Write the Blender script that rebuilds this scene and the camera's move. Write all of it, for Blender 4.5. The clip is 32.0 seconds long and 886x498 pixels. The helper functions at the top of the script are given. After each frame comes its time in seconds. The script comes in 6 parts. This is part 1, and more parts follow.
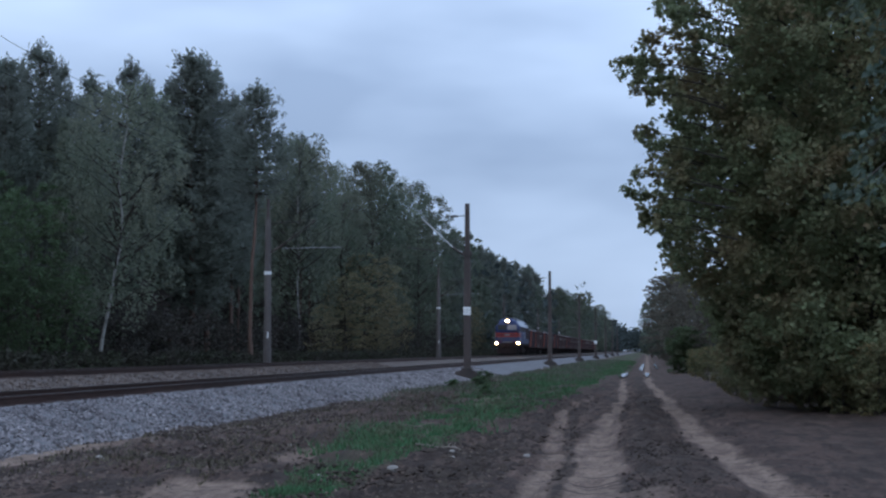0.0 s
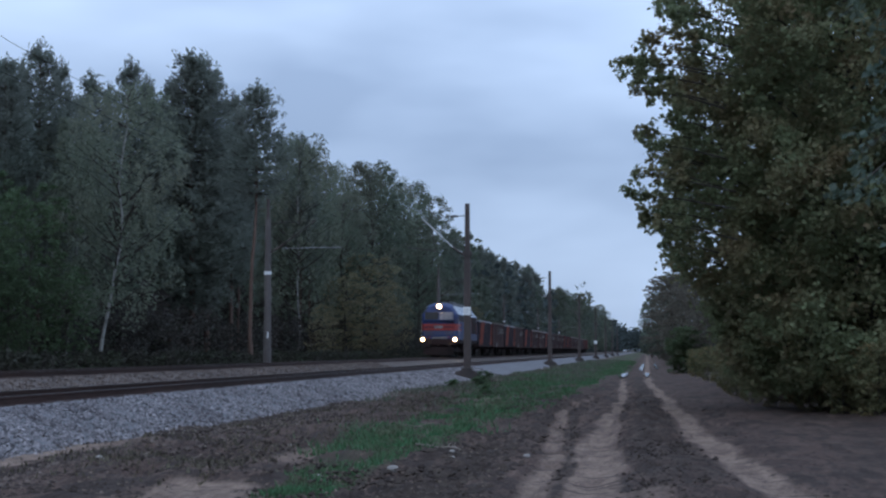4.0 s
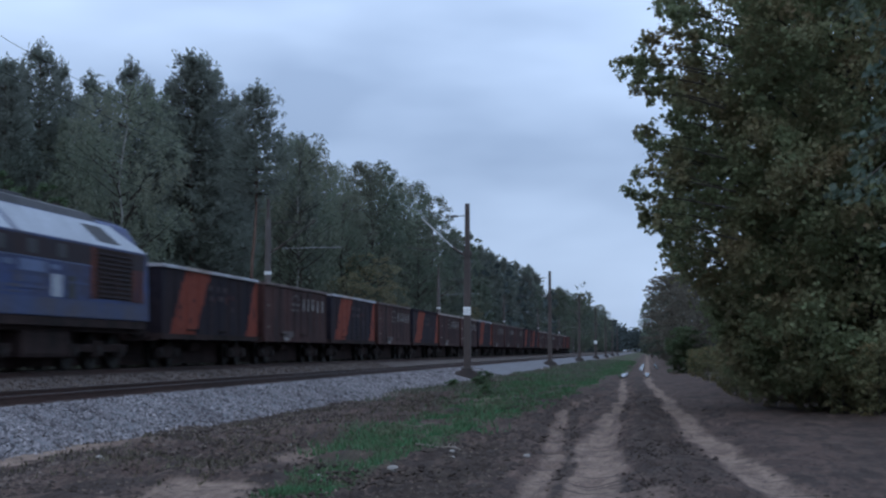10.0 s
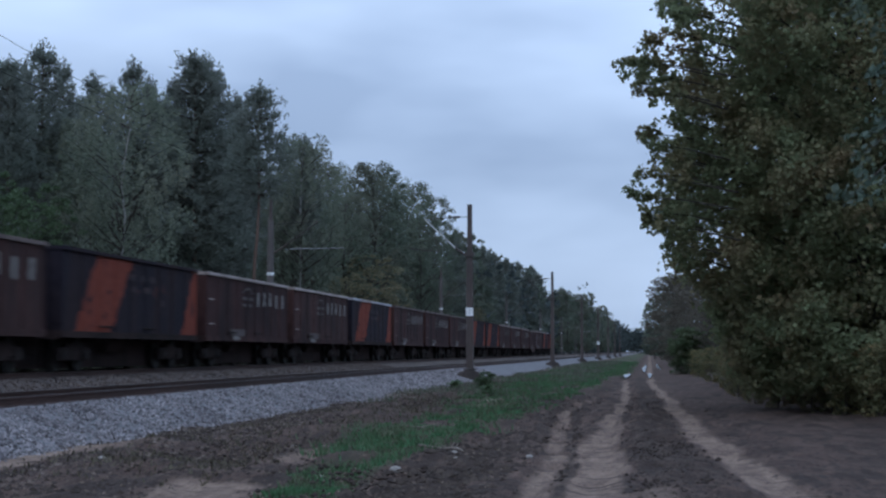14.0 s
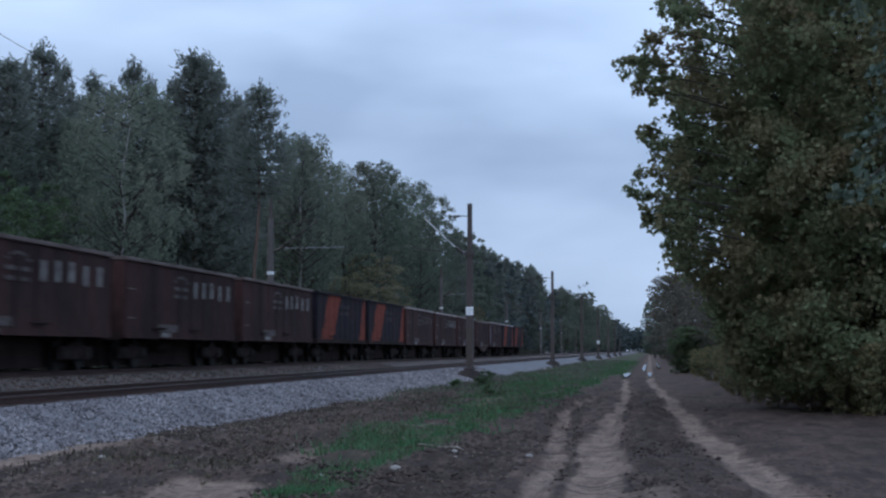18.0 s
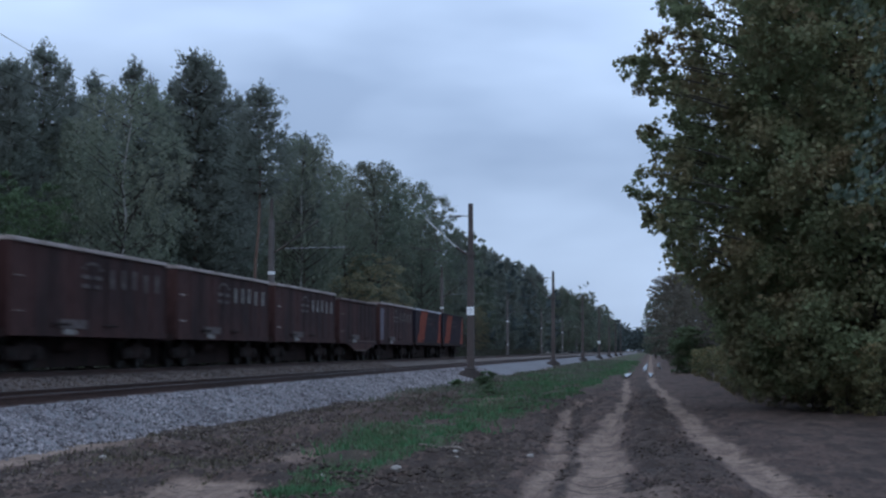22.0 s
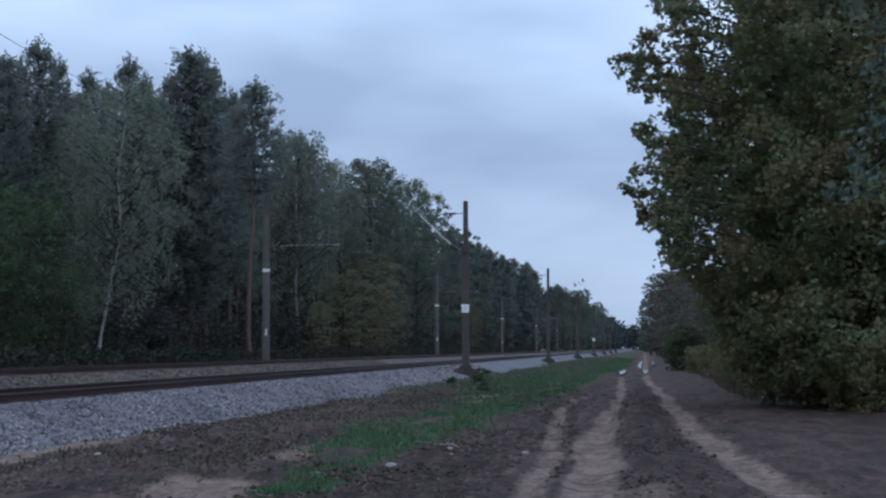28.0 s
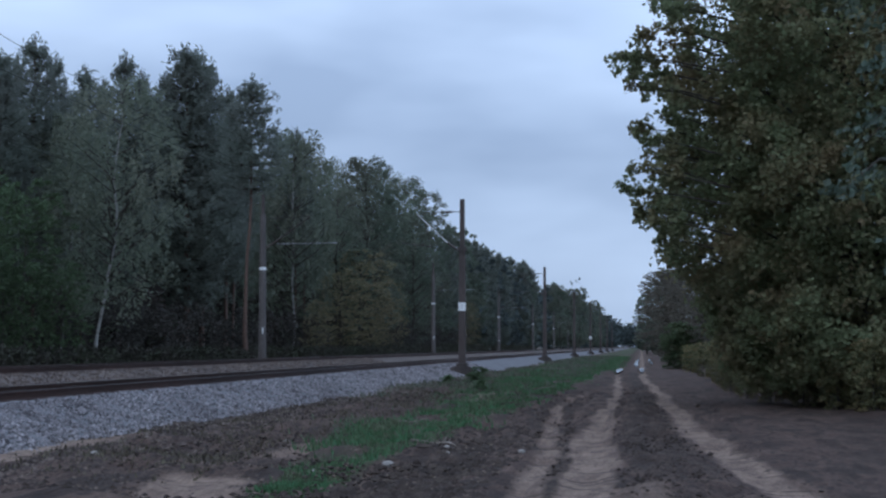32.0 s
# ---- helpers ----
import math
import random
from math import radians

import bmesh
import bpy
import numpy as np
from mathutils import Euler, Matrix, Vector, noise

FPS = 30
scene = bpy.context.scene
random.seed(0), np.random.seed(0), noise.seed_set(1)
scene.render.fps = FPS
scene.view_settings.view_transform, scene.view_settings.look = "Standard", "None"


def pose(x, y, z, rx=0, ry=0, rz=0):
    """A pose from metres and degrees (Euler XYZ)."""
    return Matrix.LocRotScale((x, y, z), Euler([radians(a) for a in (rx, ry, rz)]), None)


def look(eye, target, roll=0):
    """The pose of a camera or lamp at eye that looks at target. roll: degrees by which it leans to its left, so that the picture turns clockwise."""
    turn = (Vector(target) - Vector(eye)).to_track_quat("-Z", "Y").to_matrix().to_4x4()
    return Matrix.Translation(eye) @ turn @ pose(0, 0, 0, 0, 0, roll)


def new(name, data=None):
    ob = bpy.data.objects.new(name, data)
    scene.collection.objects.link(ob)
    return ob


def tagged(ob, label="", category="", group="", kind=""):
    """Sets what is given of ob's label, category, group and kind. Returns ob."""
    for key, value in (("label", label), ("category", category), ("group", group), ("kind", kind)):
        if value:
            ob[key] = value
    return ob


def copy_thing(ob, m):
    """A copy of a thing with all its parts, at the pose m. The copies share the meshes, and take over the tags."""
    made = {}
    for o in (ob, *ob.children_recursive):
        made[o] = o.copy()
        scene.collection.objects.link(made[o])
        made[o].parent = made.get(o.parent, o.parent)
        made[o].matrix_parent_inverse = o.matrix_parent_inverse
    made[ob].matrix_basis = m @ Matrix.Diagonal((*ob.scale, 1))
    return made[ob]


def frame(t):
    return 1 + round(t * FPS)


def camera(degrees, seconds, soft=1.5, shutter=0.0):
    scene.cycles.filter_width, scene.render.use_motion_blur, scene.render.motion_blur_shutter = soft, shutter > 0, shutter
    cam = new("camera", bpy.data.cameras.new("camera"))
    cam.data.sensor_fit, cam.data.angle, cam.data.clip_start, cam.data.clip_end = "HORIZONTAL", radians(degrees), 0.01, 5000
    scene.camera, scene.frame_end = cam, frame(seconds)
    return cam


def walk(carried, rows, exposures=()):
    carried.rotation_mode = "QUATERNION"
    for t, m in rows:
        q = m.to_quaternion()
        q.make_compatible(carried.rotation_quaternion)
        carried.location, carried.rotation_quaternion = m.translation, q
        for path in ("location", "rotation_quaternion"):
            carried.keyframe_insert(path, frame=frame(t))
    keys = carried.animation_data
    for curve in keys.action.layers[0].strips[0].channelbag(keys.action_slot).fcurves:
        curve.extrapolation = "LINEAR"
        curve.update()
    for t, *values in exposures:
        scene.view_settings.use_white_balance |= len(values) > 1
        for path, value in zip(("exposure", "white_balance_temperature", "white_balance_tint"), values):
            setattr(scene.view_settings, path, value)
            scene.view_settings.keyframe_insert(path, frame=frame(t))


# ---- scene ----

# ------------------------------------------------------------------ camera
EYE = (0.0, 0.0, 1.5)


def aim(left, up):
    """The camera's pose: degrees to the left of the track's direction and degrees above the horizon."""
    a, p = radians(left), radians(up)
    way = Vector((-math.sin(a) * math.cos(p), math.cos(a) * math.cos(p), math.sin(p)))
    return look(EYE, Vector(EYE) + way * 10)


cam = camera(29.72, 32.0, soft=2.4, shutter=1.0)
walk(cam, [
    (0, aim(6.952, 3.486)),
    (3.5, aim(6.952, 3.486)),
    (5.5, aim(6.952, 3.486)),
    (11, aim(6.952, 3.486)),
    (11.5, aim(6.952, 3.486)),
    (12, aim(7.038, 3.459)),
    (12.5, aim(7.040, 3.486)),
    (13, aim(7.010, 3.515)),
    (13.5, aim(7.006, 3.487)),
    (14, aim(7.038, 3.515)),
    (14.5, aim(7.010, 3.544)),
    (16.5, aim(7.069, 3.515)),
    (17, aim(7.045, 3.517)),
    (17.5, aim(7.040, 3.515)),
    (18, aim(7.040, 3.486)),
    (18.5, aim(7.026, 3.486)),
    (19, aim(7.054, 3.490)),
    (19.5, aim(7.069, 3.486)),
    (20, aim(7.069, 3.515)),
    (20.5, aim(7.070, 3.515)),
    (21, aim(7.098, 3.515)),
    (21.5, aim(7.069, 3.486)),
    (22, aim(7.069, 3.486)),
    (22.5, aim(7.026, 3.456)),
    (23, aim(7.040, 3.454)),
    (23.5, aim(7.040, 3.426)),
    (24, aim(7.014, 3.429)),
    (24.5, aim(7.035, 3.456)),
    (25, aim(6.982, 3.456)),
    (25.5, aim(6.957, 3.486)),
    (27.5, aim(6.899, 3.426)),
    (28, aim(6.894, 3.397)),
    (28.5, aim(6.836, 3.367)),
    (29, aim(6.835, 3.367)),
    (29.5, aim(6.807, 3.337)),
    (30, aim(6.807, 3.337)),
    (30.5, aim(6.751, 3.337)),
    (31, aim(6.778, 3.337)),
    (31.5, aim(6.807, 3.337)),
    (32, aim(6.778, 3.337)),
])

# ------------------------------------------------------------------ sky and light: an overcast evening
world = bpy.data.worlds.new("overcast_evening")
scene.world = world
world.use_nodes = True
wn, wl = world.node_tree.nodes, world.node_tree.links
wn.clear()
w_out, w_bg = wn.new("ShaderNodeOutputWorld"), wn.new("ShaderNodeBackground")
w_sky = wn.new("ShaderNodeTexSky")
w_sky.sky_type, w_sky.sun_disc = "NISHITA", False
w_sky.sun_elevation, w_sky.sun_rotation = radians(50), radians(213)
w_co, w_map = wn.new("ShaderNodeTexCoord"), wn.new("ShaderNodeMapping")
w_map.inputs["Scale"].default_value = (2.2, 2.2, 6.5)
w_map.inputs["Rotation"].default_value = (0.05, 0.07, 0.3)
w_n1 = wn.new("ShaderNodeTexNoise")
w_n1.inputs["Scale"].default_value, w_n1.inputs["Detail"].default_value, w_n1.inputs["Roughness"].default_value = 1.5, 4.0, 0.45
w_ramp = wn.new("ShaderNodeValToRGB")
w_ramp.color_ramp.elements[0].position, w_ramp.color_ramp.elements[0].color = 0.38, (0.258, 0.356, 0.540, 1)
w_ramp.color_ramp.elements[1].position, w_ramp.color_ramp.elements[1].color = 0.63, (0.450, 0.590, 0.835, 1)
w_sep = wn.new("ShaderNodeSeparateXYZ")
w_up = wn.new("ShaderNodeMapRange")
w_up.inputs["From Min"].default_value, w_up.inputs["From Max"].default_value = 0.02, 1.0
w_up.inputs["To Min"].default_value, w_up.inputs["To Max"].default_value = 0.93, 1.95
w_low = wn.new("ShaderNodeMapRange")
w_low.inputs["From Min"].default_value, w_low.inputs["From Max"].default_value = 0.0, 0.17
w_low.inputs["To Min"].default_value, w_low.inputs["To Max"].default_value = -0.19, 0.01
w_side = wn.new("ShaderNodeMapRange")
w_side.inputs["From Min"].default_value, w_side.inputs["From Max"].default_value = -0.30, 0.0
w_side.inputs["To Min"].default_value, w_side.inputs["To Max"].default_value = 0.0, 0.07
w_sum, w_all = wn.new("ShaderNodeMath"), wn.new("ShaderNodeMath")
w_mul = wn.new("ShaderNodeVectorMath")
w_mul.operation = "SCALE"
w_tint = wn.new("ShaderNodeVectorMath")
w_tint.operation = "SCALE"
w_tint.inputs["Scale"].default_value = 0.004
w_add = wn.new("ShaderNodeVectorMath")
w_add.operation = "ADD"
wl.new(w_co.outputs["Generated"], w_map.inputs["Vector"])
wl.new(w_map.outputs["Vector"], w_n1.inputs["Vector"])
wl.new(w_n1.outputs["Fac"], w_ramp.inputs["Fac"])
wl.new(w_co.outputs["Generated"], w_sep.inputs["Vector"])
wl.new(w_sep.outputs["Z"], w_up.inputs["Value"])
wl.new(w_ramp.outputs["Color"], w_mul.inputs[0])
wl.new(w_sep.outputs["Z"], w_low.inputs["Value"])
wl.new(w_sep.outputs["X"], w_side.inputs["Value"])
wl.new(w_low.outputs["Result"], w_sum.inputs[0])
wl.new(w_side.outputs["Result"], w_sum.inputs[1])
wl.new(w_up.outputs["Result"], w_all.inputs[0])
wl.new(w_sum.outputs["Value"], w_all.inputs[1])
wl.new(w_all.outputs["Value"], w_mul.inputs["Scale"])
wl.new(w_sky.outputs["Color"], w_tint.inputs[0])
wl.new(w_mul.outputs["Vector"], w_add.inputs[0])
wl.new(w_tint.outputs["Vector"], w_add.inputs[1])
wl.new(w_add.outputs["Vector"], w_bg.inputs["Color"])
w_bg.inputs["Strength"].default_value = 1.2
wl.new(w_bg.outputs["Background"], w_out.inputs["Surface"])

sun = new("sun", bpy.data.lights.new("sun", "SUN"))
sun.data.energy, sun.data.angle, sun.data.color = 0.5, radians(50), (0.95, 0.98, 1.0)
sun.matrix_world = look((0, 0, 60), (26, 40, 0))
scene.view_settings.exposure = 0.0

# ------------------------------------------------------------------ materials


def mat(name, base, rough=0.85, vary=0.35, coarse=0.7, fine=14.0, bump=0.3, metal=0.0, second=None, mixpos=0.5, island=0.0, each=0.0, stretch=(1, 1, 1), spec=0.3):
    """A surface with variation at two scales; second: a colour of wear that comes in patches; island, each: variation from piece to piece."""
    m = bpy.data.materials.new(name)
    m.use_nodes = True
    n, l = m.node_tree.nodes, m.node_tree.links
    b = n["Principled BSDF"]
    b.inputs["Roughness"].default_value, b.inputs["Metallic"].default_value = rough, metal
    b.inputs["Specular IOR Level"].default_value = spec
    co, mp = n.new("ShaderNodeTexCoord"), n.new("ShaderNodeMapping")
    mp.inputs["Scale"].default_value = stretch
    l.new(co.outputs["Object"], mp.inputs["Vector"])
    big, small = n.new("ShaderNodeTexNoise"), n.new("ShaderNodeTexNoise")
    big.inputs["Scale"].default_value, small.inputs["Scale"].default_value = coarse, fine
    big.inputs["Detail"].default_value, small.inputs["Detail"].default_value = 4, 5
    for t in (big, small):
        l.new(mp.outputs["Vector"], t.inputs["Vector"])
    c = n.new("ShaderNodeMix")
    c.data_type = "RGBA"
    c.inputs[6].default_value = (*base, 1)
    c.inputs[7].default_value = (*(second or [v * 0.55 for v in base]), 1)
    r = n.new("ShaderNodeMapRange")
    r.inputs["From Min"].default_value, r.inputs["From Max"].default_value = mixpos - 0.1, mixpos + 0.16
    l.new(big.outputs["Fac"], r.inputs["Value"])
    l.new(r.outputs["Result"], c.inputs[0])
    v = n.new("ShaderNodeHueSaturation")
    l.new(c.outputs[2], v.inputs["Color"])
    s = n.new("ShaderNodeMapRange")
    s.inputs["From Min"].default_value, s.inputs["From Max"].default_value = 0.25, 0.75
    s.inputs["To Min"].default_value, s.inputs["To Max"].default_value = 1 - vary, 1 + vary
    l.new(small.outputs["Fac"], s.inputs["Value"])
    value = s.outputs["Result"]
    for amount, kind, socket in ((island, "ShaderNodeNewGeometry", "Random Per Island"), (each, "ShaderNodeObjectInfo", "Random")):
        if amount:
            g, k, q = n.new(kind), n.new("ShaderNodeMapRange"), n.new("ShaderNodeMath")
            k.inputs["To Min"].default_value, k.inputs["To Max"].default_value = 1 - amount, 1 + amount
            q.operation = "MULTIPLY"
            l.new(g.outputs[socket], k.inputs["Value"])
            l.new(k.outputs["Result"], q.inputs[0])
            l.new(value, q.inputs[1])
            value = q.outputs["Value"]
            h = n.new("ShaderNodeMapRange")
            h.inputs["To Min"].default_value, h.inputs["To Max"].default_value = 0.5 - amount * 0.035, 0.5 + amount * 0.035
            l.new(g.outputs[socket], h.inputs["Value"])
            l.new(h.outputs["Result"], v.inputs["Hue"])
    l.new(value, v.inputs["Value"])
    l.new(v.outputs["Color"], b.inputs["Base Color"])
    if bump:
        bp = n.new("ShaderNodeBump")
        bp.inputs["Strength"].default_value, bp.inputs["Distance"].default_value = bump, 0.02
        l.new(small.outputs["Fac"], bp.inputs["Height"])
        l.new(bp.outputs["Normal"], b.inputs["Normal"])
    return m


def foliage(name, base, through_light=0.4, **more):
    """Leaves: matt, with some light that comes through them."""
    m = mat(name, base, 0.65, 0.15, more.pop("coarse", 0.4), 6, 0, **more)
    n, l = m.node_tree.nodes, m.node_tree.links
    b = n["Principled BSDF"]
    tr, mx = n.new("ShaderNodeBsdfTranslucent"), n.new("ShaderNodeMixShader")
    l.new(b.inputs["Base Color"].links[0].from_socket, tr.inputs["Color"])
    mx.inputs["Fac"].default_value = through_light
    l.new(b.outputs["BSDF"], mx.inputs[1])
    l.new(tr.outputs["BSDF"], mx.inputs[2])
    l.new(mx.outputs["Shader"], n["Material Output"].inputs["Surface"])
    return m


def glow(name, colour, strength):
    m = bpy.data.materials.new(name)
    m.use_nodes = True
    b = m.node_tree.nodes["Principled BSDF"]
    b.inputs["Base Color"].default_value = (0.8, 0.8, 0.8, 1)
    b.inputs["Emission Color"].default_value = (*colour, 1)
    b.inputs["Emission Strength"].default_value = strength
    return m


M_NEEDLE = foliage("pine_needles", (0.172, 0.198, 0.165), 0.55, island=0.1, each=0.12, second=(0.168, 0.178, 0.155), spec=0.2)
M_BIRCHLEAF = foliage("birch_leaves", (0.176, 0.206, 0.152), 0.55, island=0.1, each=0.16, second=(0.205, 0.212, 0.158), spec=0.2)
M_LEAF = foliage("forest_leaves", (0.134, 0.164, 0.122), 0.55, island=0.12, each=0.24, second=(0.164, 0.158, 0.120), coarse=0.25, spec=0.2)
M_YOUNG = foliage("young_leaves", (0.088, 0.125, 0.066), 0.45, island=0.3, each=0.15, second=(0.082, 0.122, 0.064), spec=0.2)
M_RUST = foliage("turning_leaves", (0.225, 0.190, 0.118), 0.5, island=0.3, each=0.1, second=(0.185, 0.180, 0.108), spec=0.2)
M_OAK = foliage("oak_leaves", (0.172, 0.200, 0.110), 0.52, island=0.2, second=(0.222, 0.176, 0.102), mixpos=0.52, coarse=0.8, spec=0.12)
M_MAPLE = foliage("maple_leaves", (0.080, 0.112, 0.082), 0.4, island=0.35, second=(0.11, 0.125, 0.07), mixpos=0.6, spec=0.5)
# Darker copy of the leaf colours: the wood's inner shade is painted in.
M_SHADED = foliage("shaded_foliage", (0.050, 0.048, 0.042), 0.3, island=0.3, second=(0.060, 0.050, 0.044), spec=0.1)
# Greyed leaf colour: haze over the roadside trees is mixed in.
M_HEDGE = foliage("hazy_roadside_leaves", (0.140, 0.126, 0.100), 0.5, island=0.1, each=0.15, second=(0.142, 0.118, 0.095), spec=0.2)
M_SKIRT = foliage("undergrowth_leaves", (0.150, 0.148, 0.080), 0.5, island=0.45, each=0.3, second=(0.255, 0.175, 0.095), mixpos=0.6, coarse=0.6, spec=0.2)
M_BUSH = foliage("fresh_bush_leaves", (0.105, 0.148, 0.080), 0.5, island=0.2, second=(0.12, 0.13, 0.075), spec=0.2)
# Bluish leaf colour that stands in for the haze of distance.
M_HAZELEAF = foliage("haze_tinted_leaves", (0.070, 0.086, 0.082), 0.35, island=0.2, coarse=0.1, spec=0.1)
M_BARK = mat("pine_bark", (0.130, 0.082, 0.064), 0.9, 0.3, 1.2, 16, 0.8, second=(0.12, 0.08, 0.065), stretch=(1, 1, 0.25))
M_BIRCHBARK = mat("birch_bark", (0.32, 0.31, 0.29), 0.8, 0.2, 2.2, 9, 0.4, second=(0.08, 0.075, 0.07), mixpos=0.58, stretch=(1, 1, 2.5))
M_WOOD = mat("dark_bark", (0.07, 0.06, 0.05), 0.9, 0.4, 1.5, 14, 0.8, stretch=(1, 1, 0.3))
# Darker than the loose stones: shade in their gaps is painted in.
M_BALLAST = mat("crushed_stone", (0.13, 0.127, 0.135), 0.9, 0.5, 1.1, 16, 1.0, second=(0.085, 0.08, 0.083), mixpos=0.54)
M_STONE = mat("ballast_stone", (0.212, 0.196, 0.202), 0.85, 0.2, 0.8, 18, 0.4, island=0.62, second=(0.138, 0.124, 0.130))
M_OLDBALLAST = mat("old_crushed_stone", (0.100, 0.075, 0.064), 0.95, 0.5, 1.0, 16, 1.0, second=(0.062, 0.048, 0.042))
M_OLDSTONE = mat("old_ballast_stone", (0.112, 0.084, 0.072), 0.9, 0.2, 1.0, 18, 0.4, island=0.5, second=(0.085, 0.064, 0.056))
M_RAIL = mat("rusty_rail", (0.068, 0.036, 0.029), 0.7, 0.3, 1.0, 20, 0.3, metal=0.4, stretch=(1, 0.1, 1))
M_RAILTOP = mat("worn_rail_head", (0.085, 0.078, 0.075), 0.38, 0.15, 1.0, 20, 0.0, metal=0.8, stretch=(1, 0.05, 1))
M_SLEEPER = mat("old_sleeper_wood", (0.07, 0.058, 0.05), 0.9, 0.3, 1.0, 12, 0.4, each=0.25)
M_CONCRETE = mat("pole_concrete", (0.135, 0.118, 0.112), 0.9, 0.2, 0.9, 12, 0.4, second=(0.09, 0.078, 0.074), stretch=(1, 1, 0.4))
M_POLE = mat("brown_pole_steel", (0.085, 0.065, 0.06), 0.75, 0.25, 1.2, 12, 0.3, second=(0.055, 0.045, 0.042), stretch=(1, 1, 0.3))
M_GALV = mat("galvanised_tube", (0.60, 0.60, 0.60), 0.5, 0.15, 1.0, 10, 0.1, metal=0.2)
M_WIRE = mat("wire", (0.035, 0.035, 0.035), 0.8, 0.1, 1, 10, 0, spec=0.1)
M_INSUL = mat("insulator_glaze", (0.085, 0.062, 0.055), 0.25, 0.1, 1, 10, 0)
M_PLATE = mat("white_sign_paint", (0.80, 0.80, 0.80), 0.5, 0.08, 2, 12, 0.05, second=(0.68, 0.68, 0.67))
M_FADED = mat("faded_grey_print", (0.62, 0.62, 0.64), 0.6, 0.08, 2, 12, 0)
M_GRASS = foliage("grass_blades", (0.058, 0.142, 0.062), 0.35, island=0.45, second=(0.110, 0.112, 0.072), mixpos=0.52, coarse=1.2, spec=0.2)
M_SEDGE = foliage("dull_sedge", (0.108, 0.128, 0.090), 0.4, island=0.4, second=(0.140, 0.118, 0.098), mixpos=0.5, coarse=0.6, spec=0.2)
# Weed colour darkened for the shade at the wood's foot.
M_SHADEWEED = foliage("shade_dark_weeds", (0.044, 0.040, 0.033), 0.3, island=0.4, second=(0.045, 0.052, 0.034), coarse=0.5, spec=0.1)
M_DRY = mat("dry_weeds", (0.095, 0.08, 0.055), 0.8, 0.2, 0.5, 6, 0, island=0.4)
M_CLOD = mat("soil_clod", (0.052, 0.037, 0.030), 0.95, 0.3, 2, 14, 0.6, island=0.3)
M_DRYCLOD = mat("dry_soil_clod", (0.135, 0.098, 0.080), 0.95, 0.3, 2, 14, 0.5, island=0.4)
M_DEADWOOD = mat("dead_wood", (0.235, 0.20, 0.17), 0.9, 0.25, 2.0, 14, 0.3, second=(0.14, 0.115, 0.095))
M_PALESTONE = mat("pale_stone", (0.31, 0.285, 0.26), 0.85, 0.15, 3, 16, 0.4, each=0.15)

# train paints
M_BLUE = mat("loco_blue", (0.034, 0.054, 0.138), 0.55, 0.3, 0.9, 10, 0.05, second=(0.040, 0.040, 0.075), mixpos=0.52, spec=0.15, stretch=(1, 0.5, 1))
M_LIGHTBLUE = mat("loco_light_blue", (0.09, 0.13, 0.25), 0.45, 0.15, 0.9, 10, 0.05)
M_DULLRED = mat("loco_dull_red", (0.13, 0.030, 0.034), 0.6, 0.3, 1.6, 8, 0.05, second=(0.07, 0.034, 0.05), mixpos=0.5, spec=0.15)
M_RED = mat("loco_red", (0.30, 0.038, 0.032), 0.5, 0.15, 0.9, 10, 0.05, second=(0.20, 0.036, 0.032))
M_MAROON = mat("loco_dark_maroon", (0.030, 0.017, 0.018), 0.6, 0.2, 0.9, 10, 0.05, second=(0.022, 0.018, 0.024), spec=0.1)
M_RUSTY = mat("loco_rusty_paint", (0.120, 0.042, 0.028), 0.8, 0.3, 1.3, 10, 0.1, second=(0.045, 0.030, 0.045), mixpos=0.52, spec=0.1)
M_SILLBLUE = mat("loco_dusty_blue", (0.052, 0.070, 0.140), 0.6, 0.2, 0.9, 10, 0.05, second=(0.070, 0.066, 0.085), spec=0.15)
M_LOCOGREY = mat("loco_light_grey", (0.36, 0.39, 0.44), 0.5, 0.14, 0.8, 10, 0.05, second=(0.29, 0.31, 0.35))
M_DUSTGREY = mat("loco_dusty_grey", (0.21, 0.20, 0.20), 0.6, 0.25, 3.0, 12, 0.05, second=(0.13, 0.12, 0.125))
M_DARKROOF = mat("loco_roof_dark", (0.05, 0.05, 0.055), 0.7, 0.2, 0.8, 10, 0.2)
M_AXLEBOX = mat("axle_box_grease", (0.040, 0.033, 0.031), 0.8, 0.4, 2.0, 10, 0.2, second=(0.02, 0.017, 0.016), spec=0.1)
M_UNDER = mat("underframe_black", (0.044, 0.030, 0.028), 0.95, 0.3, 1.0, 10, 0.3, second=(0.026, 0.021, 0.020), spec=0.04)
M_WHEEL = mat("wheel_steel", (0.028, 0.024, 0.022), 0.7, 0.2, 2.0, 12, 0.2, metal=0.6)
M_GLASS = mat("cab_glass", (0.02, 0.018, 0.018), 0.12, 0.1, 2, 8, 0, spec=0.25)
M_PALEPANE = mat("cab_pale_pane", (0.20, 0.195, 0.21), 0.5, 0.1, 2, 8, 0)
M_BROWN = mat("wagon_brown", (0.056, 0.028, 0.026), 0.85, 0.35, 1.1, 7, 0.2, second=(0.030, 0.019, 0.019), spec=0.08, each=0.18, stretch=(1, 1, 0.35))
M_NAVY = mat("wagon_black_blue", (0.019, 0.0160, 0.022), 0.85, 0.2, 0.8, 9, 0.2, second=(0.030, 0.019, 0.020), spec=0.08, each=0.1, stretch=(1, 1, 0.35))
